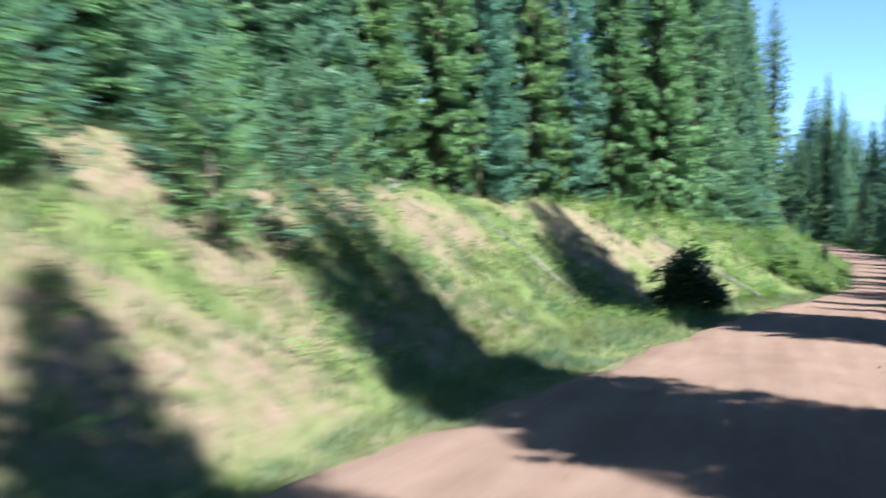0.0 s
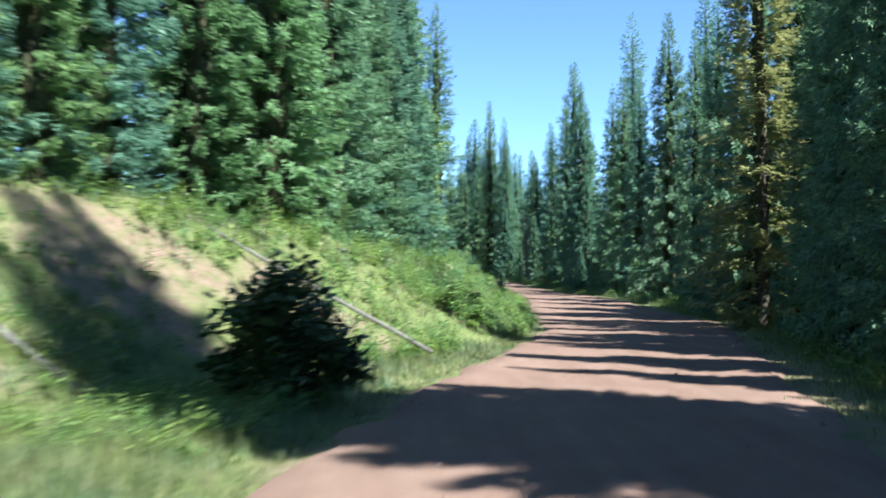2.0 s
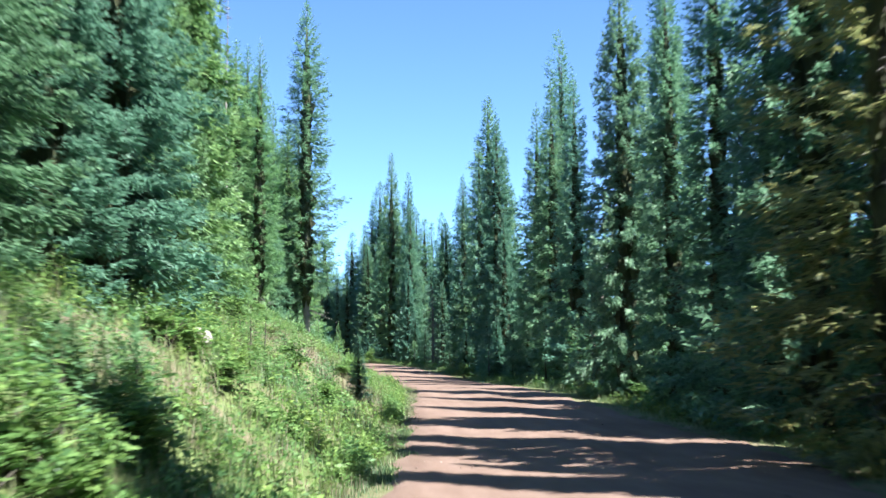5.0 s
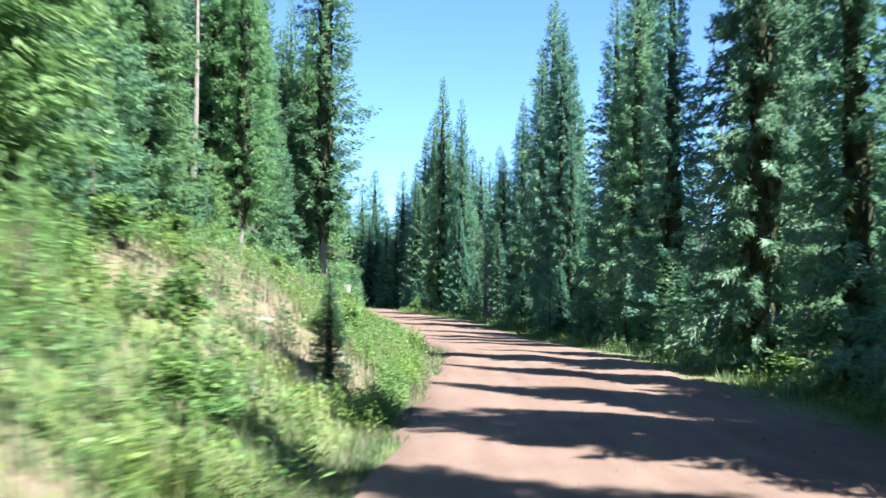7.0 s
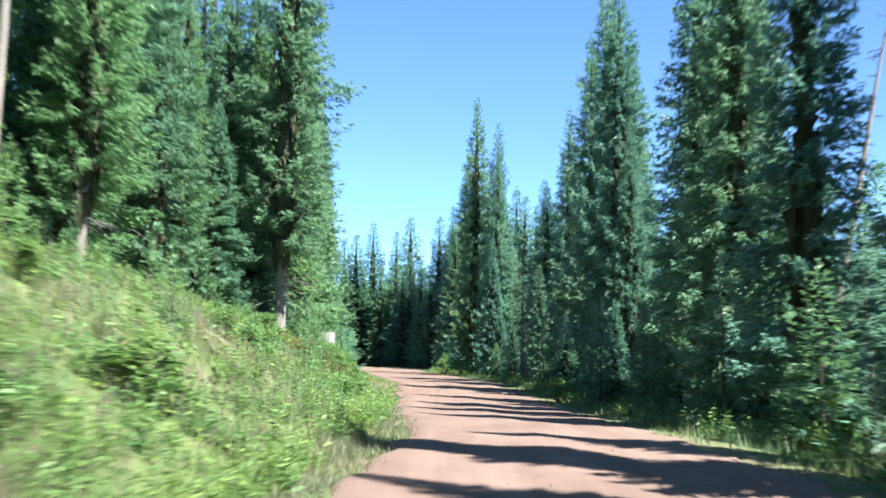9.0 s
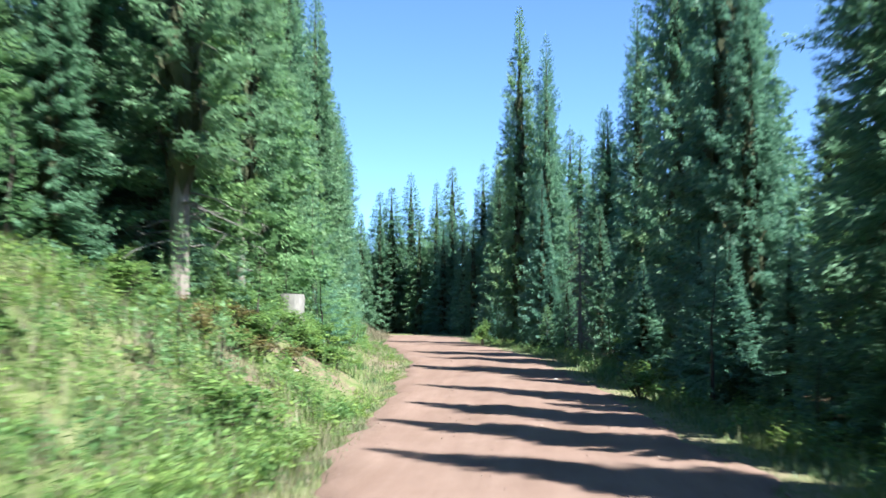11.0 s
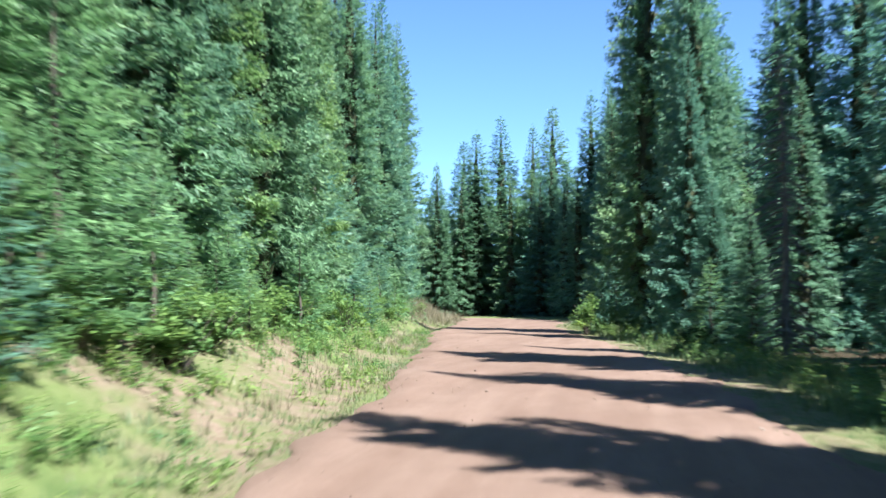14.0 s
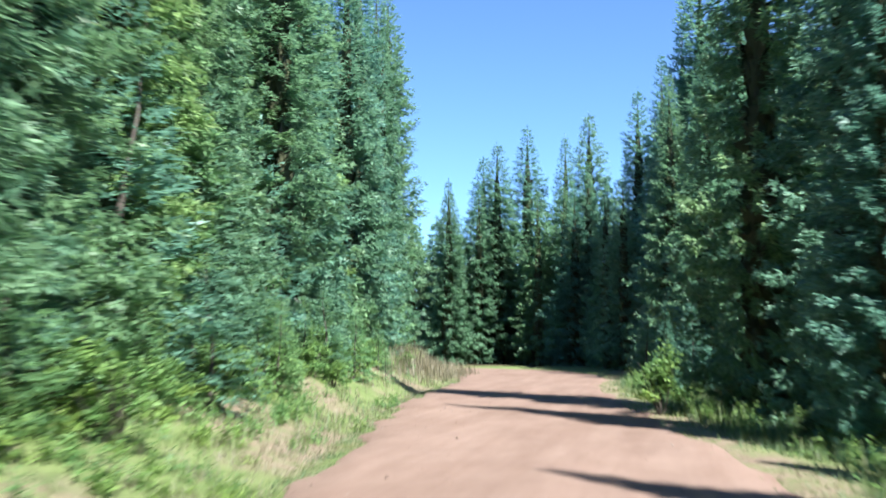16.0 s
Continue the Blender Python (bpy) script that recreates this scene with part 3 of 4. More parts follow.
def add_kinds():
    for i, (key, mat, rad, bare, droop, taper) in enumerate((
            ("spruce_a", M_SPRUCE, 2.7, 0.02, 0.34, 0.86), ("spruce_b", M_SPRUCE, 2.3, 0.03, 0.40, 0.72), ("spruce_c", M_BLUE, 2.6, 0.02, 0.30, 0.86), ("spruce_d", M_BLUE, 2.3, 0.03, 0.26, 0.80), ("spruce_e", M_FIR, 2.4, 0.03, 0.36, 0.78))):
        for far, (step, spray, shoots, plump) in (("", NEAR), ("_far", FAR)):
            tree_kind(key + far, "spruce_tree", "tall dense green spruce tree beside the road", "tree", 15.0, trunk_of(i, 14.8, 0.20), crown_of(10 + i, 15.0, 1.08 * rad, bare, 0.36, 10, step, 0.85 * droop, 0.06, taper + 0.09, spray, shoots, plump), (M_BARK, mat))
    for i, (key, mat, rad, taper) in enumerate((("narrow_a", M_SPRUCE, 2.45, 0.66), ("narrow_b", M_BLUE, 2.4, 0.72), ("narrow_c", M_SPRUCE, 2.4, 0.78))):
        for far, (step, spray, shoots, plump) in (("", NEAR), ("_far", FAR)):
            tree_kind(key + far, "spruce_tree", "tall narrow pointed spruce tree in the forest", "tree", 19.0, trunk_of(20 + i, 18.8, 0.2), crown_of(30 + i, 19.0, 1.26 * rad, 0.02, 0.39, 10, step, 0.29, 0.08, taper + 0.08, spray, shoots, plump, 0.26), (M_BARK, mat))
    for i, (key, mat, rad) in enumerate((("back_a", M_SPRUCE, 2.3), ("back_b", M_BLUE, 2.2), ("back_c", M_SPRUCE, 2.2))):
        tree_kind(key, "spruce_tree", "dark green spruce tree standing deeper in the forest", "tree", 15.0, trunk_of(90 + i, 14.8, 0.17), crown_of(93 + i, 15.0, 1.12 * rad, 0.06, 0.36, 7, 0.10, 0.34, 0.05, 0.74, 0.42, COARSE, 1.3), (M_BARK, mat))
    for i, (key, mat, bare) in enumerate((("bare_a", M_FIR, 0.13), ("bare_b", M_SPRUCE, 0.17), ("bare_c", M_SPRUCE, 0.22))):
        tree_kind(key, "fir_tree", "tall fir tree with pale bare lower trunk on the bank", "tree", 16.0, trunk_of(40 + i, 15.8, 0.19), crown_of(50 + i, 16.0, 2.3, bare, 0.33, 9, 0.036, 0.20, 0.10, 0.80, 0.24, FINE, 1.2, 0.16, 0.12), (M_PALEBARK, mat, M_DEADWOOD), dead_limbs(60 + i, 1.2, 16 * bare + 2, 22, 1.1))
    tree_kind("broad", "fir_tree", "broad old fir tree with layered boughs and a pale trunk", "tree", 20.0, trunk_of(44, 19.8, 0.24), crown_of(54, 20.0, 2.6, 0.16, 0.40, 9, 0.034, 0.16, 0.14, 0.62, 0.25, FINE, 1.2, 0.22, 0.1), (M_PALEBARK, M_SPRUCE, M_DEADWOOD), dead_limbs(64, 1.5, 6.5, 34, 1.6))
    tree_kind("weeping", "spruce_tree", "pale blue-green spruce tree with long drooping boughs", "tree", 15.0, trunk_of(95, 14.8, 0.24), crown_of(96, 15.0, 3.0, 0.04, 0.34, 9, 0.026, 0.40, 0.05, 0.74, 0.28, FINE, 1.2, 0.25), (M_BARK, M_PALE))
    tree_kind("yellow", "spruce_tree", "half-dead spruce tree with yellowing needles", "tree", 15.0, trunk_of(70, 14.8, 0.17), crown_of(71, 15.0, 2.2, 0.05, 0.38, 7, 0.042, 0.30, 0.18, 0.66, 0.26, FINE, 1.2, 0.35), (M_BARK, M_YELLOW, M_DEADWOOD), dead_limbs(72, 1, 9, 40, 1.4))
    tree_kind("sparse", "spruce_tree", "thin ragged spruce tree with sparse top", "tree", 20.0, trunk_of(73, 19.8, 0.15), crown_of(74, 20.0, 1.7, 0.06, 0.36, 7, 0.045, 0.4, 0.18, 0.48, 0.26, FINE, 1.2, 0.4), (M_DEADWOOD, M_SPRUCE, M_DEADWOOD), dead_limbs(75, 2, 18, 30, 1.0))
    tree_kind("snag", "dead_tree", "grey dead conifer with bare drooping twigs", "dead tree", 8.0, trunk_of(76, 8.0, 0.12), None, (M_DEADWOOD, None, M_DEADWOOD), dead_limbs(77, 0.4, 7.4, 170, 1.25, 0.6))
    tree_kind("pole", "dead_tree", "tall bare pale standing dead trunk", "dead tree", 16.0, trunk_of(78, 16.0, 0.16), None, (M_PALEBARK, None, M_DEADWOOD), dead_limbs(79, 5, 15.5, 46, 0.7, 0.2))
    for i, (key, mat) in enumerate((("young_a", M_BLUE), ("young_b", M_FIR))):
        tree_kind(key, "young_spruce", "young bushy spruce at the forest edge", "tree", 4.0, trunk_of(80 + i, 3.9, 0.06), crown_of(82 + i, 4.0, 1.15, 0.02, 0.22, 7, 0.05, 0.05, 0.03, 0.85, 0.19, FINE, 1.2), (M_BARK, mat))
    tree_kind("seedling", "spruce_seedling", "small spruce seedling growing on the bank", "seedling", 1.4, trunk_of(84, 1.35, 0.025), crown_of(85, 1.4, 0.45, 0.02, 0.13, 6, 0.06, 0.05, 0.03, 0.85, 0.14, FINE, 1.2), (M_BARK, M_FIR))


add_kinds()
rng = np.random.default_rng(7)
# trees that stand out along the road; those at (16.5, 53.5) and (17.8, 57.0) are unseen, added for shade
for key, x, y, H, sp in (
        ("narrow_a", 7.0, 136.2, 21.6, 0.66), ("narrow_b", 8.6, 134.2, 19.2, 0.72), ("spruce_c", 8.2, 128.3, 9.8, 0.8), ("spruce_b", 16.5, 53.5, 20.0, 0.9), ("spruce_a", 17.8, 57.0, 20.0, 0.9), ("spruce_b", 12.0, 131.0, 14.0, 1.0),
        ("narrow_b", 12.6, 141.9, 16.2, 1.0), ("bare_b", -8.3, 158.7, 18.0, 1.0), ("spruce_a", 8.5, 129.3, 16.5, 0.58), ("spruce_a", 5.0, 164.0, 15.5, 0.9),
        ("spruce_c", -6.1, 191.7, 19.0, 1.37), ("spruce_a", -1.2, 191.5, 19.8, 1.37), ("spruce_d", -10.2, 194.7, 17.2, 1.56), ("spruce_b", -7.9, 188, 17.0, 1.30), ("spruce_c", -1.5, 182, 12.5, 1.2), ("spruce_b", -10.6, 183.0, 13.4, 1.0), ("spruce_a", -2.9, 190, 17.8, 1.0), ("spruce_d", 4.6, 169.5, 18.0, 0.8), ("spruce_a", 7.2, 167.0, 19.0, 0.9),
        ("sparse", 17.5, 102.7, 24.2, 1.0), ("spruce_b", 13.1, 88.2, 15.4, 0.85), ("sparse", 16.2, 117.8, 15.4, 1.0), 
        ("spruce_a", 13.3, 90.6, 10.4, 0.95), ("spruce_d", 13.3, 79.8, 14.8, 0.8), ("spruce_b", 13.1, 84.2, 15.4, 0.8), ("spruce_b", 13.0, 64.9, 14.4, 0.7), ("spruce_d", 12.6, 97.6, 11.0, 0.8), ("spruce_a", 12.2, 102.5, 9.0, 0.9), ("spruce_a", 12.2, 106.4, 17.0, 0.62), ("spruce_a", 13.3, 101.2, 15.2, 0.75), ("spruce_d", 12.2, 117.1, 16.0, 0.75), ("yellow", 10.6, 47.8, 14.5, 1.1), ("weeping", 12.8, 69.6, 16.0, 0.66), ("spruce_d", 15.2, 91.2, 19.8, 0.7),
        ("snag", 9.7, 119.4, 7.4, 1.05), ("pole", -2.5, 78.5, 15.0, 1.0), ("bare_b", -3.7, 87.9, 15.0, 1.0), ("bare_c", -2.1, 84.0, 14.0, 1.0), ("bare_a", -1.1, 79.6, 13.0, 0.8), ("narrow_a", 13.6, 111.4, 21.4, 0.95),
        ("broad", 0.4, 93.0, 20.7, 0.9), ("bare_c", -0.45, 100.4, 15.0, 0.85), ("young_b", 2.3, 87.6, 2.4, 0.7), ("spruce_b", -1.4, 91.0, 7.0, 1.2), ("spruce_d", -0.8, 94.6, 8.0, 1.1), ("spruce_b", -1.6, 93.0, 12.0, 1.0), ("spruce_e", -0.9, 96.6, 13.0, 1.0), ("spruce_e", -2.6, 103.4, 14.0, 1.0), ("spruce_b", -3.0, 100.2, 9.0, 1.2), ("spruce_e", -1.6, 106.0, 11.0, 1.1), ("young_b", 0.2, 107.2, 5.6, 0.9), ("bare_b", -5.2, 137.4, 15.5, 1.0),
        ("narrow_b", 12.6, 100.3, 17.6, 0.85), ("narrow_b", 13.5, 129.8, 18.0, 0.8), ("young_a", 12.9, 75.9, 4.0, 1.0), ("young_b", 13.1, 82.0, 5.0, 1.0),
        ("young_a", 13.8, 64.5, 3.6, 1.1), ("spruce_d", 3.2, 63.3, 2.0, 1.3), ("seedling", -4.0, 144.0, 1.25, 1.0), ("seedling", -3.7, 145.6, 0.7, 1.0), ("seedling", -4.7, 33.9, 0.9, 0.9),
        ("young_a", -7.4, 12.0, 3.4, 1.2), ("young_b", -8.6, 14.6, 4.2, 1.1), ("young_a", -7.6, 9.2, 2.6, 1.2), ("young_b", -9.0, 20.5, 3.0, 1.2), ("young_a", -9.6, 23.0, 3.6, 1.1), ("young_b", -6.6, 11.2, 2.6, 1.2), ("young_a", -6.9, 13.5, 2.8, 1.2), ("young_b", -6.3, 15.4, 1.7, 1.2), ("young_a", -8.4, 17.5, 3.2, 1.2), ("young_b", -7.4, 8.0, 3.0, 1.2), ("young_a", -6.9, 16.2, 1.6, 1.0), ("young_b", -8.8, 6.0, 3.6, 1.2), ("young_a", -9.4, 9.5, 4.4, 1.2), ("spruce_e", -10.2, 11.5, 12.0, 1.1), ("young_b", -9.2, 3.2, 4.2, 1.2)):
    plant(key, x, y, H, sp)
# the first row beyond the right verge, whose tops throw the bars of shade over the road
for key, x, y, H, sp in (
        ("spruce_b", 4.9, 7.4, 26.5, 0.62), ("spruce_a", 4.9, 5.6, 26.0, 0.70), ("spruce_b", 5.0, 4.4, 23.5, 0.60), ("spruce_a", 4.5, -1.3, 20.5, 1.0), ("spruce_d", 6.9, 1.5, 15.0, 1.0), ("spruce_b", 9.0, 17.5, 31.0, 0.72), ("spruce_b", 9.2, 18.9, 34.0, 0.72), ("spruce_b", 9.1, 20.2, 33.0, 0.64),
        ("narrow_a", 6.5, 24.5, 13.0, 0.8), ("spruce_d", 7.4, 27.9, 11.4, 1.0), ("spruce_b", 7.9, 30.8, 13.2, 1.0), ("spruce_d", 8.8, 34.0, 11.3, 1.0), ("spruce_a", 9.8, 36.8, 22.5, 0.68),
        ("narrow_a", 10.1, 39.5, 12.4, 1.1), ("spruce_b", 11.1, 42.4, 17.5, 0.74), ("spruce_d", 11.2, 44.6, 12.0, 1.0), ("spruce_b", 12.5, 49.0, 19.5, 0.85), ("spruce_a", 12.8, 54.6, 22.5, 0.8),
        ("spruce_d", 12.9, 57.0, 12.0, 1.1), ("spruce_b", 12.8, 60.2, 14.6, 0.95), ("narrow_a", 13.7, 72.5, 13.0, 0.8)):
    plant(key, x, y, H, (0.76 if 22 < y < 46 else 0.84) * sp)

# tall dense trees that keep the first verge in deep shade
for key, x, y, H in (("spruce_b", 10.4, 11.0, 14.0), ("spruce_a", 11.6, 14.5, 16.0), ("spruce_d", 12.2, 18.5, 16.5), ("spruce_b", 12.6, 22.5, 15.0), ("spruce_a", 13.2, 26.5, 15.5), ("spruce_d", 13.8, 31.0, 21.0), ("spruce_a", 14.6, 35.0, 20.0), ("spruce_b", 15.2, 39.5, 19.0), ("spruce_d", 10.6, 29.5, 13.0), ("spruce_b", 12.0, 36.5, 14.5)):
    plant(key, x, y, H, 0.95)

# more tall spruces further right, added mostly unseen to shade the trees before them
for key, x, y, H in (("spruce_a", 17.5, 45.0, 20.0), ("spruce_b", 18.0, 50.0, 20.5), ("spruce_d", 18.6, 55.0, 20.0), ("spruce_b", 15.6, 47.0, 14.0), ("spruce_a", 16.0, 60.0, 13.0),
                     ("spruce_b", 16.9, 77.2, 19.5), ("spruce_b", 20.2, 47.0, 22.0), ("spruce_a", 20.6, 52.0, 22.0), ("spruce_b", 21.2, 56.5, 21.5), ("spruce_d", 20.8, 42.0, 21.0), ("spruce_b", 15.4, 8.0, 19.0), ("spruce_a", 15.9, 12.5, 19.5), ("spruce_b", 16.3, 17.0, 20.0),
                     ("spruce_a", 16.6, 21.5, 20.5), ("spruce_b", 17.0, 26.0, 21.0), ("spruce_d", 17.4, 30.5, 21.5), ("spruce_b", 17.9, 35.0, 21.5), ("spruce_a", 18.4, 39.5, 21.5)):
    plant(key, x, y, H, 0.85)

# a dead trunk leaning among the trees
plant("pole", 14.0, 82.0, 13.0, 1.0, lean=(0, 11.5), label="dead grey trunk leaning among the spruces")

def too_near(x, y, r):
    return any((x - a) ** 2 + (y - b) ** 2 < r * r for a, b in SPOTS)


SPOTS = [(0.5, 100.4), (9.5, 116.2), (9.7, 115.0), (10.0, 117.6), (9.6, 112.8), (8.9, 117.2), (8.5, 115.2), (9.2, 118.4), (8.1, 113.4), (-1.9, 75.5), (-1.2, 72.5), (-0.6, 70.2), (-0.6, 98.2)] + [(o.location.x, o.location.y) for o in bpy.data.objects if o.parent is None and o.get("category") in ("tree", "dead tree")]
# the forest along both sides, row behind row
wall = ["spruce_a", "spruce_b", "spruce_e", "spruce_d", "spruce_e", "narrow_a", "narrow_c", "spruce_c"]
bare = ["bare_a", "bare_b", "spruce_a", "spruce_b", "spruce_e", "narrow_c"]
shade = ["spruce_a", "spruce_b", "spruce_c", "spruce_d", "narrow_a", "narrow_b"]
back = ["back_a", "back_b", "back_c"]
for row, (off, gap) in enumerate(((0.4, 1.8), (2.9, 2.4))):
    y = 2.0 + row
    while y < 162:
        foot, w = float(smooth(y, FOOT_Y, FOOT_X)), float(smooth(y, BANK_Y, BANK_W))
        x = foot - w - off - rng.uniform(0, 1.4) - (1.2 if 62 < y < 80 else 0)
        if 92 < y < 160:
            x = min(x, -0.4 - (y - 96) * 0.072 - off)
        kinds = back if row else bare if 66 < y < 106 else wall
        if not too_near(x, y, 1.1):
            plant(kinds[rng.integers(len(kinds))], x, y, rng.uniform(13, 18) if row else rng.uniform(13, 17.5) if y > 104 else rng.uniform(10.5, 16.5), rng.uniform(0.70, 0.95))
            SPOTS.append((x, y))
        y += gap * rng.uniform(0.7, 1.35)
for row, (off, gap) in enumerate(((5.2, 4.6), (8.6, 4.2))):
    y = 14.0 + row
    while y < 166:
        x = float(smooth(y, EDGE_Y, EDGE_R)) + off + rng.uniform(0, 1.6)
        if not too_near(x, y, 1.9) and not 57 < y < 68 and not (row and 80 < y < 130):
            kinds = wall if 84 < y < 126 and row == 0 else back
            plant(kinds[rng.integers(len(kinds))], x, y, (rng.uniform(6.5, 9) if 50 < y < 68 else rng.uniform(7, 10)) + 2 * row, rng.uniform(0.9, 1.1))
            SPOTS.append((x, y))
        y += gap * rng.uniform(0.7, 1.4)
# tall shading trees on the right where the road turns away
for x, y, H in ((6.5, 158.5, 15), (9.5, 152, 16), (8.5, 164, 21), (12, 160, 18), (6.8, 171, 24), (11.5, 168, 20), (15, 163, 18), (9.5, 176, 20), (14, 174, 19), (3.0, 177.5, 18), (6.0, 180, 19), (0.8, 181.5, 13), (3.0, 181, 15), (-0.6, 182.5, 14), (4.6, 172.0, 15.5), (5.8, 173, 21), (4.6, 176.5, 17)):
    plant(shade[rng.integers(len(shade))], x, y, H, 1.05)
    SPOTS.append((x, y))
# the wall of trees where the road turns away
for row in range(2):
    for x in np.arange(-40, 22, 3.2):
        y = 180 + row * 4 + rng.uniform(-1.5, 1.5) + abs(x + 6) * 0.05 - (9 if x > 1 else 0) + (6 if -15 < x < -1 else 0)
        x = x + rng.uniform(-1, 1)
        if not too_near(x, y, 1.8):
            plant(back[rng.integers(3)], x, y, rng.uniform(10, 13.5), rng.uniform(1.0, 1.25))
            SPOTS.append((x, y))
# young spruces that close the forest edge above the bank
for i in range(60):
    y = rng.uniform(40, 158)
    foot, w = float(smooth(y, FOOT_Y, FOOT_X)), float(smooth(y, BANK_Y, BANK_W))
    x = foot - w * (rng.uniform(1.0, 1.3) if y < 92 else rng.uniform(0.75, 1.15)) - (0.6 if y > 104 else 0)
    if not too_near(x, y, 0.8):
        plant(("young_a", "young_b")[i % 2], x, y, rng.uniform(1.4, 3.6) if y < 100 else rng.uniform(2.0, 6.5), rng.uniform(0.9, 1.2), group="young trees on the bank")
for i in range(26):
    y = rng.uniform(20, 160)
    x = float(smooth(y, EDGE_Y, EDGE_R)) + rng.uniform(1.6, 3.2)
    if not too_near(x, y, 0.9):
        plant(("young_a", "young_b")[i % 3 > 1], x, y, rng.uniform(1.5, 4.0), rng.uniform(0.9, 1.2), group="young trees by the road")
for i in range(44):
    y = rng.uniform(34, 93)
    x = float(smooth(y, FOOT_Y, FOOT_X)) - float(smooth(y, BANK_Y, BANK_W)) * rng.uniform(0.3, 0.9)
    plant("seedling", x, y, rng.uniform(0.6, 1.5), rng.uniform(0.9, 1.2), group="seedlings on the bank")

# low boughs that close the forest edge along the right verge
y = 87.0
while y < 152:
    x = float(smooth(y, EDGE_Y, EDGE_R)) + rng.uniform(2.3, 3.0)
    if not too_near(x, y, 1.3) and not 129 < y < 150 and not 109 < y < 119:
        plant(("spruce_a", "spruce_c", "spruce_d")[rng.integers(3)], x, y, rng.uniform(3.2, 5.0), rng.uniform(1.2, 1.5), label="low broad spruce at the forest edge")
    y += rng.uniform(2.4, 4.0)
# young growth between the pale trunks
for i in range(22):
    y = 66 + i * 1.8 + rng.uniform(-0.6, 0.6)
    x = float(smooth(y, FOOT_Y, FOOT_X)) - float(smooth(y, BANK_Y, BANK_W)) - rng.uniform(2.4, 4.4)
    if not too_near(x, y, 1.0):
        plant(("spruce_b", "spruce_e", "spruce_d")[i % 3], x, y, rng.uniform(6, 10), rng.uniform(1.0, 1.3))

# deeper woods that close the view between the trunks
woods = []
for i in range(300):
    y = rng.uniform(-10, 172)
    if i < 100:
        x, y = rng.uniform(-55, 30), rng.uniform(184, 216)
    elif i < 165:
        x, y = rng.uniform(-30, 14), rng.uniform(185, 200)
    elif i % 2:
        x = float(smooth(y, FOOT_Y, FOOT_X)) - float(smooth(y, BANK_Y, BANK_W)) - rng.uniform(5.5, 20)
    else:
        x = float(smooth(y, EDGE_Y, EDGE_R)) + rng.uniform(11.5, 26) + (12 if 54 < y < 66 else 0)
    H = rng.uniform(8, 12) if i < 165 else rng.uniform(9, 14)
    v, f, _ = crown_of(2000 + i, H, 2.3, 0.02, 0.8, 6, 0.42, 0.34, 0.05, 0.7, 0.95, COARSE, 1.5)
    a = rng.uniform(0, 6.28)
    v = v @ np.array([[math.cos(a), math.sin(a), 0], [-math.sin(a), math.cos(a), 0], [0, 0, 1]]) + np.array([x, y, float(ground_z(x, y))])
    woods.append((v, f))
tagged(new("far_woods", mesh_of("far_woods", *joined(woods), M_SPRUCE)), "dense dark spruce forest behind the roadside trees", "forest", kind="stuff")


# the forest going on beyond
g = np.random.default_rng(99)
beyond = []
for i in range(760):
    y, far = g.uniform(-35, 235), g.uniform(18, 85)
    x = float(smooth(y, FOOT_Y, FOOT_X)) - 6 - far if i % 2 else float(smooth(y, EDGE_Y, EDGE_R)) + 6 + far
    if y < -8:
        x = g.uniform(-70, 70) if y < -12 else x
        if abs(x + 2) < 6:
            continue
    v, f, _ = crown_of(5000 + i, g.uniform(9, 15), 2.6, 0.03, 1.6, 5, 0.9, 0.34, 0.05, 0.75, 1.9, COARSE, 1.6)
    beyond.append((v + np.array([x, y, float(ground_z(x, y))]), f))
tagged(new("outer_woods", mesh_of("outer_woods", *joined(beyond), M_SPRUCE)), "dense spruce forest spreading over the hillside", "forest", kind="stuff")


# ---- undergrowth ----
def scatter(n, seed, side, reach, y0, y1, bare_ok=0.35, clump=None):
    """Places along the bank (side -1) or the right verge (side 1), fewer on bare soil. reach: from and to, as shares of the bank or metres."""
    g = np.random.default_rng(seed)
    y = g.uniform(y0, y1, n)
    k = g.uniform(*reach, n)
    if side < 0:
        left, foot, w = smooth(y, EDGE_Y, EDGE_L), smooth(y, FOOT_Y, FOOT_X), smooth(y, BANK_Y, BANK_W)
        x = np.where(k < 0, foot + (left + 0.1 - foot) * -k, foot - w * k)
    else:
        x = smooth(y, EDGE_Y, EDGE_R) + k
    keep = g.random(n) > soil_mask(x, y) * (1 - bare_ok)
    keep &= wob(x, y, 1.5, 2.5) + 0.6 * wob(x, y, 0.5, 0.5) > g.uniform(-1.3, 0.4, n)
    if clump is not None:
        keep &= wob(x, y, 2.4, seed) + 0.5 * wob(x, y, 0.8, seed + 1) > clump + g.normal(0, 0.15, n)
    return np.stack([x, y, ground_z(x, y)], 1)[keep]


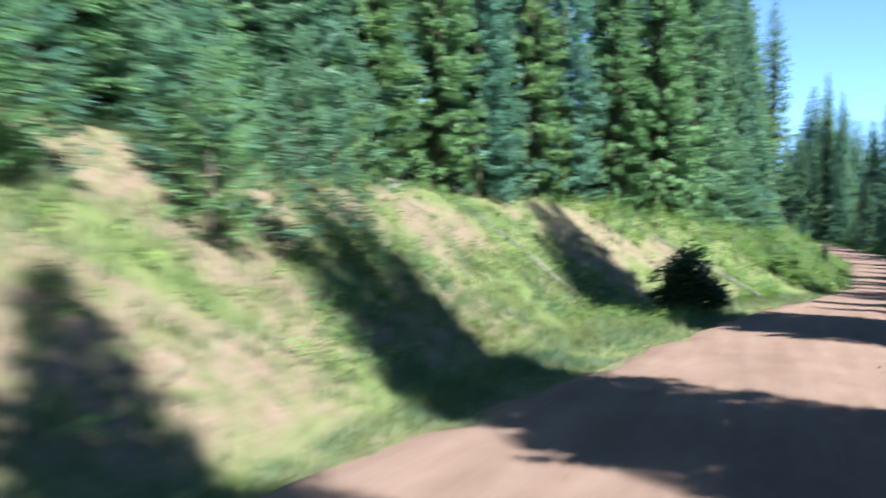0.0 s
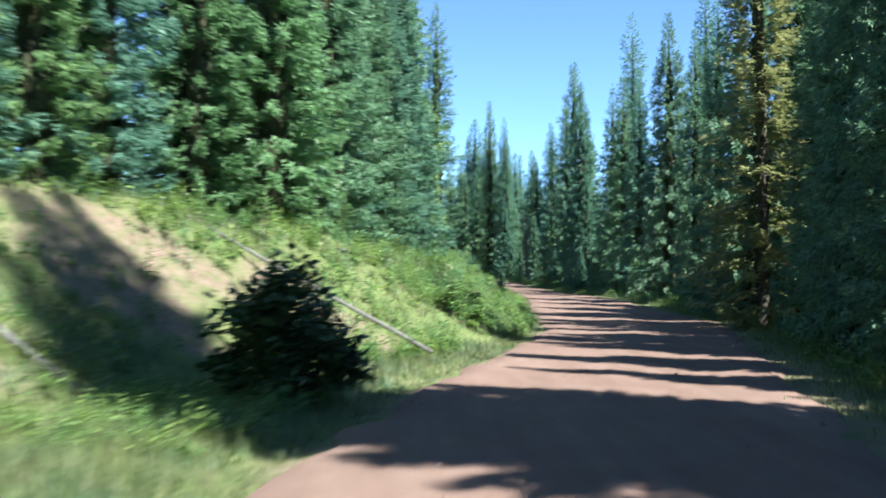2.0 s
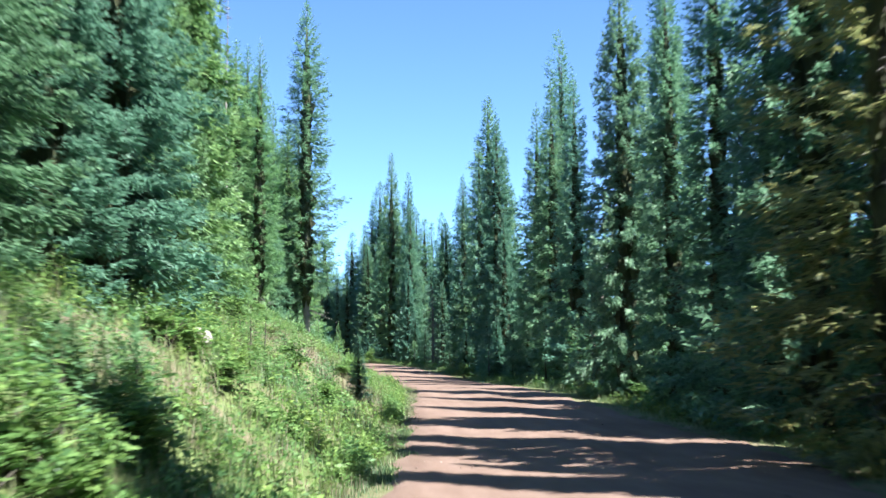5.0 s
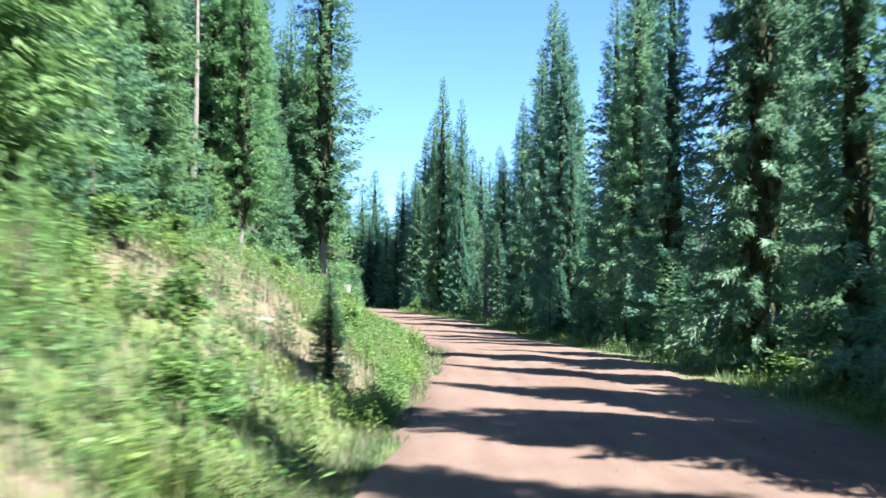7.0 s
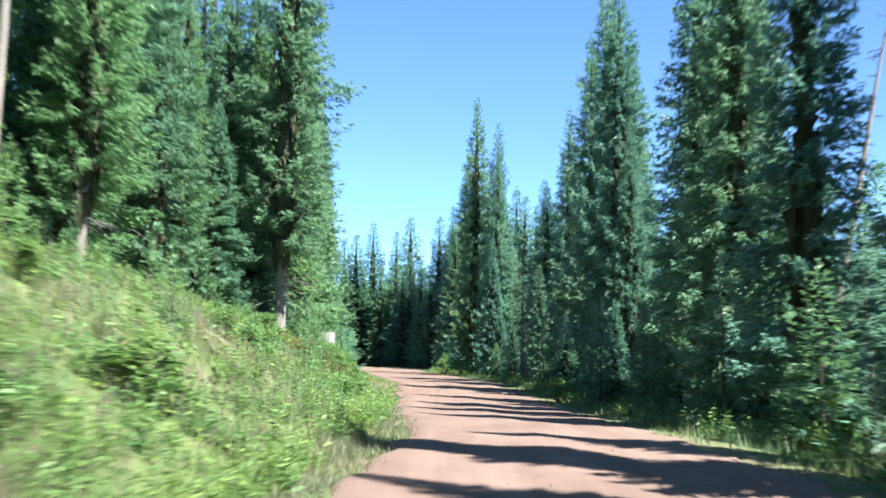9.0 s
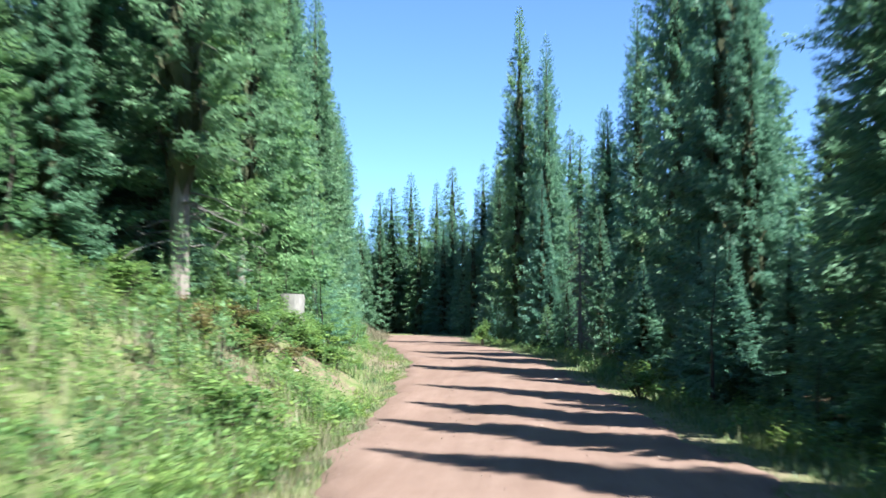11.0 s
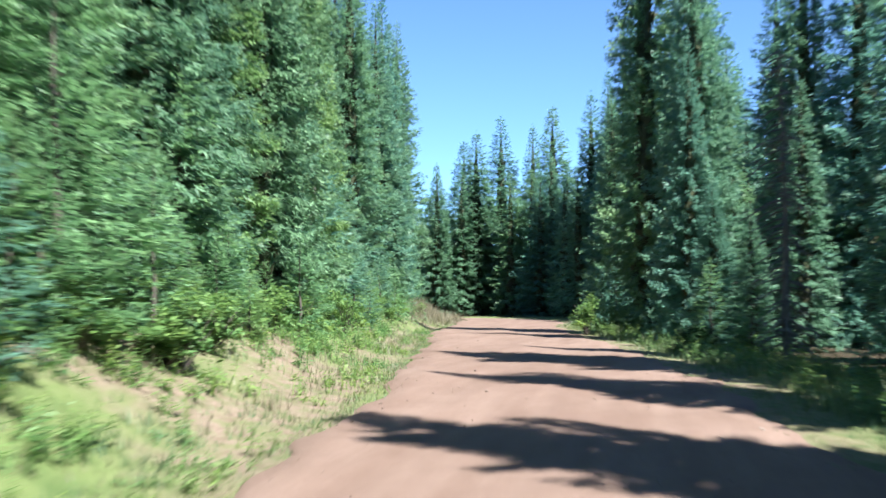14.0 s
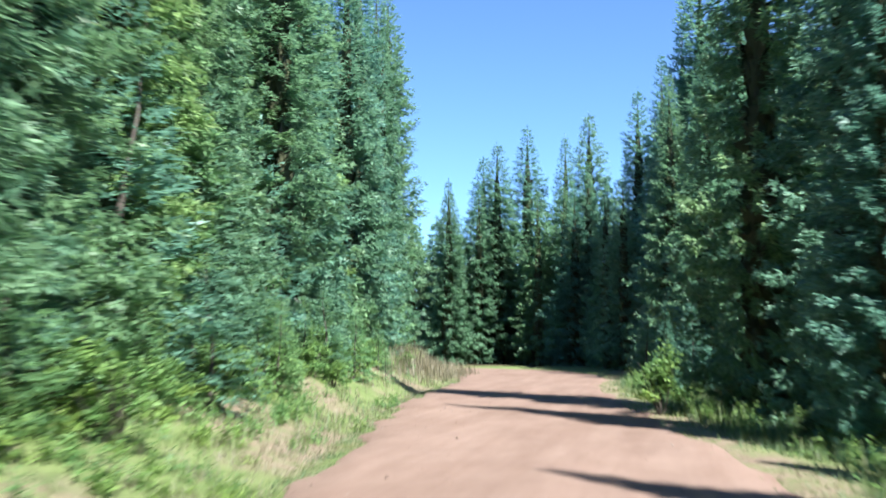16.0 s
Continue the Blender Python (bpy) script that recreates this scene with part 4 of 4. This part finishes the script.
def blades(places, seed, per, height, width, lean=0.5, spread=0.12):
    g = np.random.default_rng(seed)
    p = np.repeat(places, per, 0)
    n = len(p)
    near = np.minimum(np.abs(places[:, 0] - smooth(places[:, 1], EDGE_Y, EDGE_L)), np.abs(places[:, 0] - smooth(places[:, 1], EDGE_Y, EDGE_R)))
    hgt = height * np.repeat(np.clip(0.35 + 0.55 * near, 0.35, 1), per) * np.repeat(g.uniform(0.45, 1.25, len(places)), per) * g.uniform(0.6, 1.1, n)
    p = p + np.c_[g.normal(0, spread, (n, 2)), np.full(n, -0.03)]
    a = g.uniform(0, 6.283, n)
    ln = g.uniform(0.1, lean, n) * hgt
    w = np.c_[-np.sin(a), np.cos(a), np.zeros(n)] * (width * g.uniform(0.7, 1.3, n))[:, None]
    tip = p + np.c_[np.cos(a) * ln, np.sin(a) * ln, hgt]
    v = np.stack([p - w, p + w, tip], 1).reshape(-1, 3)
    return v, np.arange(len(v)).reshape(-1, 3)


def leaves(places, seed, per, height, size, spread):
    """Broad leaves on unseen stems, in low mounds."""
    g = np.random.default_rng(seed)
    s = np.repeat(g.uniform(0.5, 1.25, len(places)), per)
    p = np.repeat(places, per, 0)
    n = len(p)
    off = g.normal(0, 1, (n, 3))
    off = unit(off) * (g.random(n) ** 0.4)[:, None]
    p = p + np.c_[off[:, :2] * (spread * s)[:, None], np.abs(off[:, 2]) * height * s]
    a, t = g.uniform(0, 6.283, n), g.uniform(-0.5, 0.7, n)
    d = np.c_[np.cos(a) * np.cos(t), np.sin(a) * np.cos(t), np.sin(t)]
    q = unit(np.cross(d, g.normal(0, 0.4, (n, 3)) + [0, 0, 1.0]))
    l = (size * g.uniform(0.7, 1.4, n))[:, None]
    v = np.stack([p, p + d * l * 0.5 + q * l * 0.3, p + d * l, p + d * l * 0.5 - q * l * 0.3], 1).reshape(-1, 3)
    i = np.arange(n) * 4
    return v, np.concatenate([np.stack([i, i + 1, i + 2], 1), np.stack([i, i + 2, i + 3], 1)])


def forbs(places, seed, stalks, height, leaf):
    """Leafy upright stalks: each plant a tuft of stems with narrow leaves up to the tip."""
    g = np.random.default_rng(seed)
    per = 9
    k = len(places)
    tall = np.repeat(g.uniform(0.5, 1.2, k), stalks) * height * g.uniform(0.7, 1.15, k * stalks)
    base = np.repeat(places, stalks, 0) + np.c_[g.normal(0, 0.10, (k * stalks, 2)), np.full(k * stalks, -0.02)]
    way = np.c_[g.normal(0, 0.22, (k * stalks, 2)), np.ones(k * stalks)]
    i = np.repeat(np.arange(k * stalks), per)
    f = np.tile(np.linspace(0.22, 1.0, per), k * stalks)
    p = base[i] + way[i] * (tall[i] * f)[:, None]
    a, up = g.uniform(0, 6.283, len(i)), g.uniform(-0.25, 0.6, len(i)) + 0.6 * (f > 0.95)
    d = unit(np.c_[np.cos(a), np.sin(a), up])
    q = unit(np.cross(d, g.normal(0, 0.3, (len(i), 3)) + [0, 0, 1.0]))
    l = (leaf * (1.25 - 0.7 * f) * g.uniform(0.7, 1.3, len(i)))[:, None]
    v = np.stack([p, p + d * l * 0.45 + q * l * 0.17, p + d * l - [0, 0, 0.02], p + d * l * 0.45 - q * l * 0.17], 1).reshape(-1, 3)
    n = np.arange(len(i)) * 4
    w = np.array([0.008, 0.004, 0])
    st = np.stack([base - w, base + w, base + way * tall[:, None]], 1).reshape(-1, 3)
    return joined([(v, np.concatenate([np.stack([n, n + 1, n + 2], 1), np.stack([n, n + 2, n + 3], 1)])), (st, np.arange(len(st)).reshape(-1, 3))])


grass = [blades(scatter(6500, 1, -1, (-1.0, 1.1), 2, 42, 0.15), 2, 7, 0.30, 0.012), blades(scatter(8500, 25, -1, (-1.0, 1.1), 42, 92, 0.25), 26, 8, 0.36, 0.011), blades(scatter(1500, 35, -1, (-0.4, 1.1), 90, 112, 0.1, -0.1), 36, 8, 0.26, 0.011),
         blades(scatter(2400, 3, -1, (-0.4, 1.1), 104, 160, 0.1, -0.1), 4, 7, 0.22, 0.012), blades(scatter(2600, 31, -1, (-0.4, 1.1), 2, 19, 1.0), 32, 10, 0.24, 0.012, 0.6, 0.08),
         blades(scatter(3000, 53, -1, (-0.9, 0.45), 16, 31, 0.8), 54, 9, 0.27, 0.012), blades(scatter(3600, 37, -1, (-1.08, -0.72), 84, 160, 1.0), 38, 8, 0.17, 0.010), blades(scatter(11000, 5, 1, (-0.2, 2.6), 10, 165), 6, 7, 0.24, 0.014),
         blades(scatter(3500, 7, 1, (0.7, 3.4), 60, 165), 8, 7, 0.4, 0.016)]
tagged(new("grass", mesh_of("grass", *joined(grass), M_GRASS)), "patchy green grass on the bank and the road's verges", "grass", kind="stuff")
dry = [blades(scatter(9500, 9, -1, (-1.0, 1.1), 2, 44, 1.0), 10, 6, 0.20, 0.007), blades(scatter(3500, 29, -1, (-0.6, 1.1), 44, 92, 1.0), 30, 7, 0.42, 0.008), blades(scatter(4000, 11, -1, (-1.0, 0.9), 60, 92, 0.9), 12, 6, 0.38, 0.009), blades(scatter(3200, 27, -1, (-0.9, 0.95), 90, 160, 1.0), 28, 6, 0.24, 0.009)]
g = np.random.default_rng(61)
hump = np.c_[g.normal(-5.7, 0.9, 700), g.normal(154, 4.5, 700)]
hump = hump[(hump[:, 0] < smooth(hump[:, 1], EDGE_Y, EDGE_L) - 0.3) & (hump[:, 1] < 163)]
dry.append(blades(np.c_[hump, ground_z(hump[:, 0], hump[:, 1])], 62, 9, 0.7, 0.016))
tagged(new("dry_grass", mesh_of("dry_grass", *joined(dry), M_DRY)), "straw-coloured dry grass stalks on the bank", "grass", kind="stuff")
weeds = [leaves(scatter(1300, 13, -1, (0.1, 1.2), 2, 42, 0.1), 14, 12, 0.28, 0.11, 0.25),
         leaves(scatter(2300, 15, -1, (0.02, 1.2), 42, 92, 0.15), 16, 22, 0.42, 0.085, 0.28),
         leaves(scatter(2600, 17, -1, (0.5, 1.35), 88, 160), 18, 14, 0.4, 0.13, 0.3),
         leaves(scatter(1500, 19, 1, (0.9, 3.6), 15, 165), 20, 13, 0.34, 0.10, 0.3)]
weeds += [forbs(scatter(1500, 41, -1, (-0.35, 1.1), 30, 62, 0.05, -0.25), 42, 4, 0.62, 0.17), forbs(scatter(1500, 43, -1, (-0.35, 1.1), 60, 93, 0.05, -0.15), 44, 4, 0.58, 0.16),
          forbs(scatter(900, 45, -1, (0.1, 1.2), 90, 135, 0.4), 46, 4, 0.42, 0.14), forbs(scatter(520, 51, -1, (-0.7, 0.5), 88, 140, 0.8, 0.05), 52, 4, 0.26, 0.10), forbs(scatter(300, 47, -1, (0.05, 1.1), 3, 32, 0.2), 48, 4, 0.35, 0.12),
          forbs(scatter(150, 55, -1, (-0.75, 0.1), 24, 29.5, 0.8), 56, 4, 0.34, 0.15), forbs(scatter(900, 49, 1, (0.9, 3.0), 15, 165), 50, 4, 0.5, 0.16)]
tagged(new("weeds", mesh_of("weeds", *joined(weeds), M_LEAF)), "low broad-leaved green weeds covering the bank", "weeds", kind="stuff")


# ---- shrubs ----
def shrub_mesh(seed, mat, n, size, count=13):
    g = np.random.default_rng(seed)
    clumps = []
    for i in range(count):
        a, k = g.uniform(0, 6.28), g.uniform(0.05, 1.0)
        c = np.array([[math.cos(a) * 0.5 * k, math.sin(a) * 0.5 * k, (0.85 - 0.6 * k * k) * g.uniform(0.35, 1.0)]])
        v, f = leaves(np.zeros((1, 3)), seed + i, n // count, g.uniform(0.22, 0.42), size, g.uniform(0.16, 0.30))
        clumps.append((v + c, f))
    v, f = joined(clumps)
    return mesh_of("shrub_leaves", v, f, mat)


def stems_mesh(seed):
    g = np.random.default_rng(seed)
    out = []
    for _ in range(9):
        a, r = g.uniform(0, 6.28), g.uniform(0.15, 0.5)
        s = np.linspace(0, 1, 4)[:, None]
        out.append(tube(np.array([[0.0, 0, -0.1]]) + s * np.array([[math.cos(a) * r, math.sin(a) * r, g.uniform(0.6, 1.0)]]), [0.02, 0.015, 0.01, 0.004], 4))
    return mesh_of("shrub_stems", *joined(out), M_BARK)


SHRUBS = {}


def shrub(key, x, y, H, W, label, group=""):
    me, st = SHRUBS[key]
    ob = new("shrub")
    tagged(ob, label, "shrub", group)
    ob.matrix_basis = pose(x, y, float(ground_z(x, y)) - 0.03, 0, 0, (x * 97 + y * 31) % 360) @ Matrix.Diagonal((W, W, H, 1))
    part("leaves", me, ob)
    part("woody_base", st, ob)
    return ob


for i, (key, mat, n, size) in enumerate((("green", M_LEAF, 1100, 0.085), ("green_b", M_LEAF, 900, 0.095), ("dark", M_SHADELEAF, 6000, 0.09), ("russet", M_RUSSET, 1000, 0.07))):
    SHRUBS[key] = (shrub_mesh(300 + i, mat, n, size, 36 if key == "dark" else 13), stems_mesh(310 + i))
shrub("dark", -2.0, 28.1, 1.75, 1.7, "leafy shrub standing at the foot of the bank, coloured dark for shade")
shrub("green", 4.75, 134.7, 1.5, 1.3, "bright green round shrub at the road's edge")
shrub("green", 9.9, 96.6, 0.9, 1.2, "bright green leafy shrub at the road's edge")
shrub("green_b", -4.6, 39.6, 1.0, 1.1, "yellow-green young shrub on top of the bank")
for x, y, H in ((1.4, 100.1, 0.65), (1.9, 100.1, 0.6), (0.9, 99.9, 0.6), (1.3, 99.3, 0.65), (1.15, 100.0, 0.65), (1.7, 99.4, 0.6), (0.7, 99.2, 0.55), (0.4, 100.0, 0.6), (2.1, 100.8, 0.6), (0.3, 98.9, 0.5), (-0.2, 99.4, 0.7), (1.5, 98.6, 0.55), (1.0, 98.3, 0.5)):
    shrub("green", x, y, H, 1.15, "low leafy green shrub round the stump", "shrubs on the bank")
for i in range(44):
    y = 101.8 + i * 1.15
    x = float(smooth(y, FOOT_Y, FOOT_X)) - float(smooth(y, BANK_Y, BANK_W)) * (0.5, 0.85, 0.35, 0.65)[i % 4] - 0.1
    if i % 3:
        plant(("young_b", "young_b", "young_a")[i % 5 % 3], x - 0.3, y, 1.3 + (i * 7 % 5) * 0.35, 1.35, group="young trees on the bank")
    else:
        shrub(("green", "green_b")[i % 2], x, y, 0.7 + (i * 3 % 5) * 0.12, 1.0 + (i % 3) * 0.25, "bright green leafy shrub below the trees", "shrubs on the bank")
for x, y, H, W in ((1.5, 91.0, 0.55, 1.3), (1.9, 93.2, 0.5, 1.2), (1.0, 94.6, 0.6, 1.4), (0.6, 92.4, 0.6, 1.3), (1.9, 96.4, 0.4, 1.1)):
    shrub("russet", x, y, H, W, "low reddish-brown shrub on the roadside bank", "shrubs on the bank")
g = np.random.default_rng(23)
for i in range(58):
    y = 92.5 + i * 1.0 + g.uniform(-0.3, 0.3)
    x = float(smooth(y, EDGE_Y, EDGE_L)) - g.uniform(2.3, 3.0)
    if i % 4 == 1:
        plant("young_b", x - 0.4, y, g.uniform(1.4, 2.8), g.uniform(1.0, 1.3), group="young trees on the bank")
    else:
        shrub(("green", "green_b")[i % 2], x, y, g.uniform(0.45, 0.95), g.uniform(0.8, 1.4), "leafy green shrub below the forest edge", "shrubs on the bank")
g = np.random.default_rng(21)
for i in range(46):
    y = g.uniform(41, 112)
    k = g.uniform(0.1, 1.05) if y < 90 else g.uniform(0.75, 1.2)
    x = float(smooth(y, FOOT_Y, FOOT_X)) - float(smooth(y, BANK_Y, BANK_W)) * k
    shrub(("green", "green_b")[i % 2], x, y, g.uniform(0.45, 0.95), g.uniform(0.7, 1.4), "low leafy green shrub on the roadside bank", "shrubs on the bank")
for i in range(30):
    y = g.uniform(24, 160)
    x = float(smooth(y, EDGE_Y, EDGE_R)) + g.uniform(1.3, 3.0)
    shrub(("green", "green_b", "dark")[i % 3], x, y, g.uniform(0.5, 1.1), g.uniform(0.8, 1.5), "leafy shrub under the trees by the road", "shrubs by the road")


# ---- fallen logs, stump and stones ----
def log_between(a, b, r0, r1, label, lift=0.05, twigs=0, seed=0):
    g = np.random.default_rng(seed)
    s = np.linspace(0, 1, 14)
    bend = 0.10 * np.sin(3.1 * s + seed) + np.cumsum(g.normal(0, 0.015, 14))
    x, y = a[0] + (b[0] - a[0]) * s, a[1] + (b[1] - a[1]) * s + bend - bend[0]
    ends = float(ground_z(a[0], a[1])) + (a[2] if len(a) > 2 else 0), float(ground_z(b[0], b[1])) + (b[2] if len(b) > 2 else 0)
    z = np.maximum(ends[0] + (ends[1] - ends[0]) * s, ground_z(x, y) - 0.02) + lift
    z = (np.r_[z[:1], (z[:-2] + z[1:-1] + z[2:]) / 3, z[-1:]])
    ob = new("fallen_log")
    tagged(ob, label, "log")
    ob.location = (x[0], y[0], z[0])
    x, y, z = x - x[0], y - y[0], z - z[0]
    stem = part("stem", mesh_of("log_stem", *tube(np.c_[x, y, z], np.linspace(r0, r1, 14) * g.uniform(0.88, 1.1, 14), 9, 0.12, g), M_DEADWOOD, None, True), ob)
    for _ in range(twigs):
        k = g.integers(3, 13)
        p = np.array([x[k], y[k], z[k]])
        e = p + np.array([g.normal(0, 0.25), g.normal(0, 0.25), g.uniform(0.1, 0.45)])
        part("branch_stub", mesh_of("branch_stub", *tube(np.linspace(p, e, 3), [0.018, 0.012, 0.005], 5), M_DEADWOOD), stem)
    return ob


log_between((-4.6, 28.0), (-8.7, 28.9), 0.065, 0.045, "long grey fallen log lying down the grassy bank", twigs=4, seed=1)
log_between((-0.12, 34.9, 0.14), (-6.0, 37.1, 0.10), 0.045, 0.026, "slender grey fallen log lying across the bank", twigs=6, seed=2)
log_between((-2.4, 40.6, 0.1), (-1.2, 43.9, 0.1), 0.05, 0.035, "short pale fallen log on top of the bank", twigs=3, seed=3)
log_between((-11.5, 27.5, 0.1), (-8.8, 30.6, 0.1), 0.12, 0.08, "weathered fallen log at the forest edge", twigs=4, seed=4)
log_between((-1.4, 70.5, 0.05), (-0.2, 68.2, 0.1), 0.06, 0.04, "thin grey fallen branch on the bank", twigs=3, seed=5)
log_between((-1.6, 83.0, 0.05), (-0.2, 85.2, 0.1), 0.06, 0.04, "thin pale fallen branch below the trees", twigs=3, seed=6)


def stump_thing(x, y, H, r):
    g = np.random.default_rng(5)
    z = np.r_[-0.3, 0.0, 0.12, 0.3, 0.6, 0.9, 1.0] * H
    rr = r * np.array([1.35, 1.25, 1.12, 1.02, 1.0, 0.98, 0.96])
    v, f = tube(np.c_[0.02 * z, 0 * z, z], rr, 14, 0.05, g)
    top = v[-15:-1]
    ob = new("tree_stump")
    tagged(ob, "pale weathered cut tree stump among green shrubs", "stump")
    ob.location = (x, y, float(ground_z(x, y)))
    wood = part("wood", mesh_of("stump_wood", v, f, M_STUMP, None, False), ob)
    ang = np.linspace(0, 6.283, 15)[:-1]
    cut = np.c_[np.cos(ang) * r * 0.9 + 0.02 * H, np.sin(ang) * r * 0.9, np.full(14, H + 0.012)]
    cv = np.concatenate([cut, [[0.02 * H, 0, H + 0.02]]])
    cf = np.array([(14, i, (i + 1) % 14) for i in range(14)])
    part("cut_face", mesh_of("stump_cut", cv, cf, M_PALEBARK), wood, "pale sawn top")
    return ob


stump_thing(0.85, 100.9, 1.12, 0.35)


def stone_thing(x, y, r, label, seed, flat=0.6):
    g = np.random.default_rng(seed)
    bm = bmesh.new()
    bmesh.ops.create_icosphere(bm, subdivisions=2, radius=1.0)
    k = g.uniform(0, 6, 3)
    for v in bm.verts:
        s = 1 + 0.18 * math.sin(3 * v.co.x + k[0]) + 0.16 * math.sin(4 * v.co.y + k[1]) + g.normal(0, 0.05)
        v.co = Vector((v.co.x * r * s * 1.2, v.co.y * r * s * 0.9, v.co.z * r * s * flat))
    me = bpy.data.meshes.new("stone")
    bm.to_mesh(me)
    bm.free()
    me.materials.append(M_STONE)
    ob = new("stone", me)
    ob.location = (x, y, float(ground_z(x, y)) + 0.25 * r * flat)
    return tagged(ob, label, "stone")


stone_thing(8.15, 102.0, 0.08, "small white stone at the road's edge", 1)
stone_thing(0.4, 51.7, 0.25, "pale stone lying on top of the bank", 2)
stone_thing(-12.1, 32.2, 0.45, "large pale stone at the forest edge", 3)
stone_thing(-4.5, 12.3, 0.05, "small pale stone on the bare bank", 4)
stone_thing(-2.0, 30.0, 0.16, "white stone in the roadside grass", 5)


# loose grit on the road and along its edges
g = np.random.default_rng(55)
n = 3200
y = g.uniform(2, 150, n)
k = np.where(g.random(n) < 0.6, g.choice([0.03, 0.5, 0.97], n) + g.normal(0, 0.05, n), g.uniform(0, 1, n))
x = smooth(y, EDGE_Y, EDGE_L) * (1 - k) + smooth(y, EDGE_Y, EDGE_R) * k
size = g.uniform(0.005, 0.014, n) * np.where(g.random(n) < 0.06, 2.2, 1.0)
octa = np.array([(1, 0, 0), (0, 1, 0), (-1, 0, 0), (0, -1, 0), (0, 0, 0.8), (0, 0, -0.8)])
of = np.array([(0, 1, 4), (1, 2, 4), (2, 3, 4), (3, 0, 4), (1, 0, 5), (2, 1, 5), (3, 2, 5), (0, 3, 5)])
pv = octa[None] * size[:, None, None] * g.uniform(0.7, 1.3, (n, 6, 1)) + np.stack([x, y, np.interp(y, GRADE_Y, GRADE_Z) + 0.03], 1)[:, None]
pf = of[None] + (np.arange(n) * 6)[:, None, None]
tagged(new("gravel", mesh_of("gravel", pv.reshape(-1, 3), pf.reshape(-1, 3), M_GRIT)), "scattered small stones on the dirt road", "gravel", kind="stuff")


def twig_thing(x, y, ln, turn, seed):
    """A thin dead branch with forks lying on the bank."""
    g = np.random.default_rng(seed)
    s = np.linspace(0, 1, 8)
    px, py = x + ln * s * math.cos(turn), y + ln * s * math.sin(turn) + g.normal(0, 0.03, 8)
    p = np.c_[px, py, ground_z(px, py) + 0.04 + 0.05 * np.sin(s * 5 + seed)]
    ob = new("dead_branch")
    tagged(ob, "thin grey dead branch lying on the bank", "branch", "dead branches on the bank")
    ob.location = p[0]
    p = p - p[0]
    stem = part("stem", mesh_of("branch_stem", *tube(p, np.linspace(0.022, 0.008, 8), 6), M_DEADWOOD), ob)
    for k in (2, 4, 5):
        e = p[k] + np.array([g.normal(0, 0.2), g.normal(0, 0.2), g.uniform(0.05, 0.25)]) * ln * 0.5
        part("fork", mesh_of("branch_fork", *tube(np.linspace(p[k], e, 3), [0.011, 0.008, 0.003], 5), M_DEADWOOD), stem)
    return ob


for i, (x, y, ln, turn) in enumerate(((-9.5, 24.5, 1.6, 0.6), (-9.0, 21.0, 1.3, 2.4), (-10.3, 30.5, 1.8, 0.3), (-4.9, 41.5, 1.2, 1.2), (-1.0, 48.5, 1.1, 0.9), (0.4, 70.8, 1.3, 2.0), (-0.6, 80.5, 1.5, 1.0), (0.3, 84.2, 1.2, 2.5), (1.5, 88.4, 1.0, 0.4), (1.2, 104.5, 1.3, 1.7), (0.2, 109.0, 1.1, 2.2))):
    twig_thing(x, y, ln, turn, 700 + i)
stone_thing(-9.8, 26.0, 0.24, "pale stone at the forest edge above the bank", 11)
stone_thing(2.3, 95.2, 0.07, "small pale stone on the bare bank", 12)
stone_thing(2.6, 92.4, 0.09, "grey stone in the bank's bare soil", 13)
stone_thing(1.9, 64.6, 0.12, "pale stone on the edge of the gully", 14)
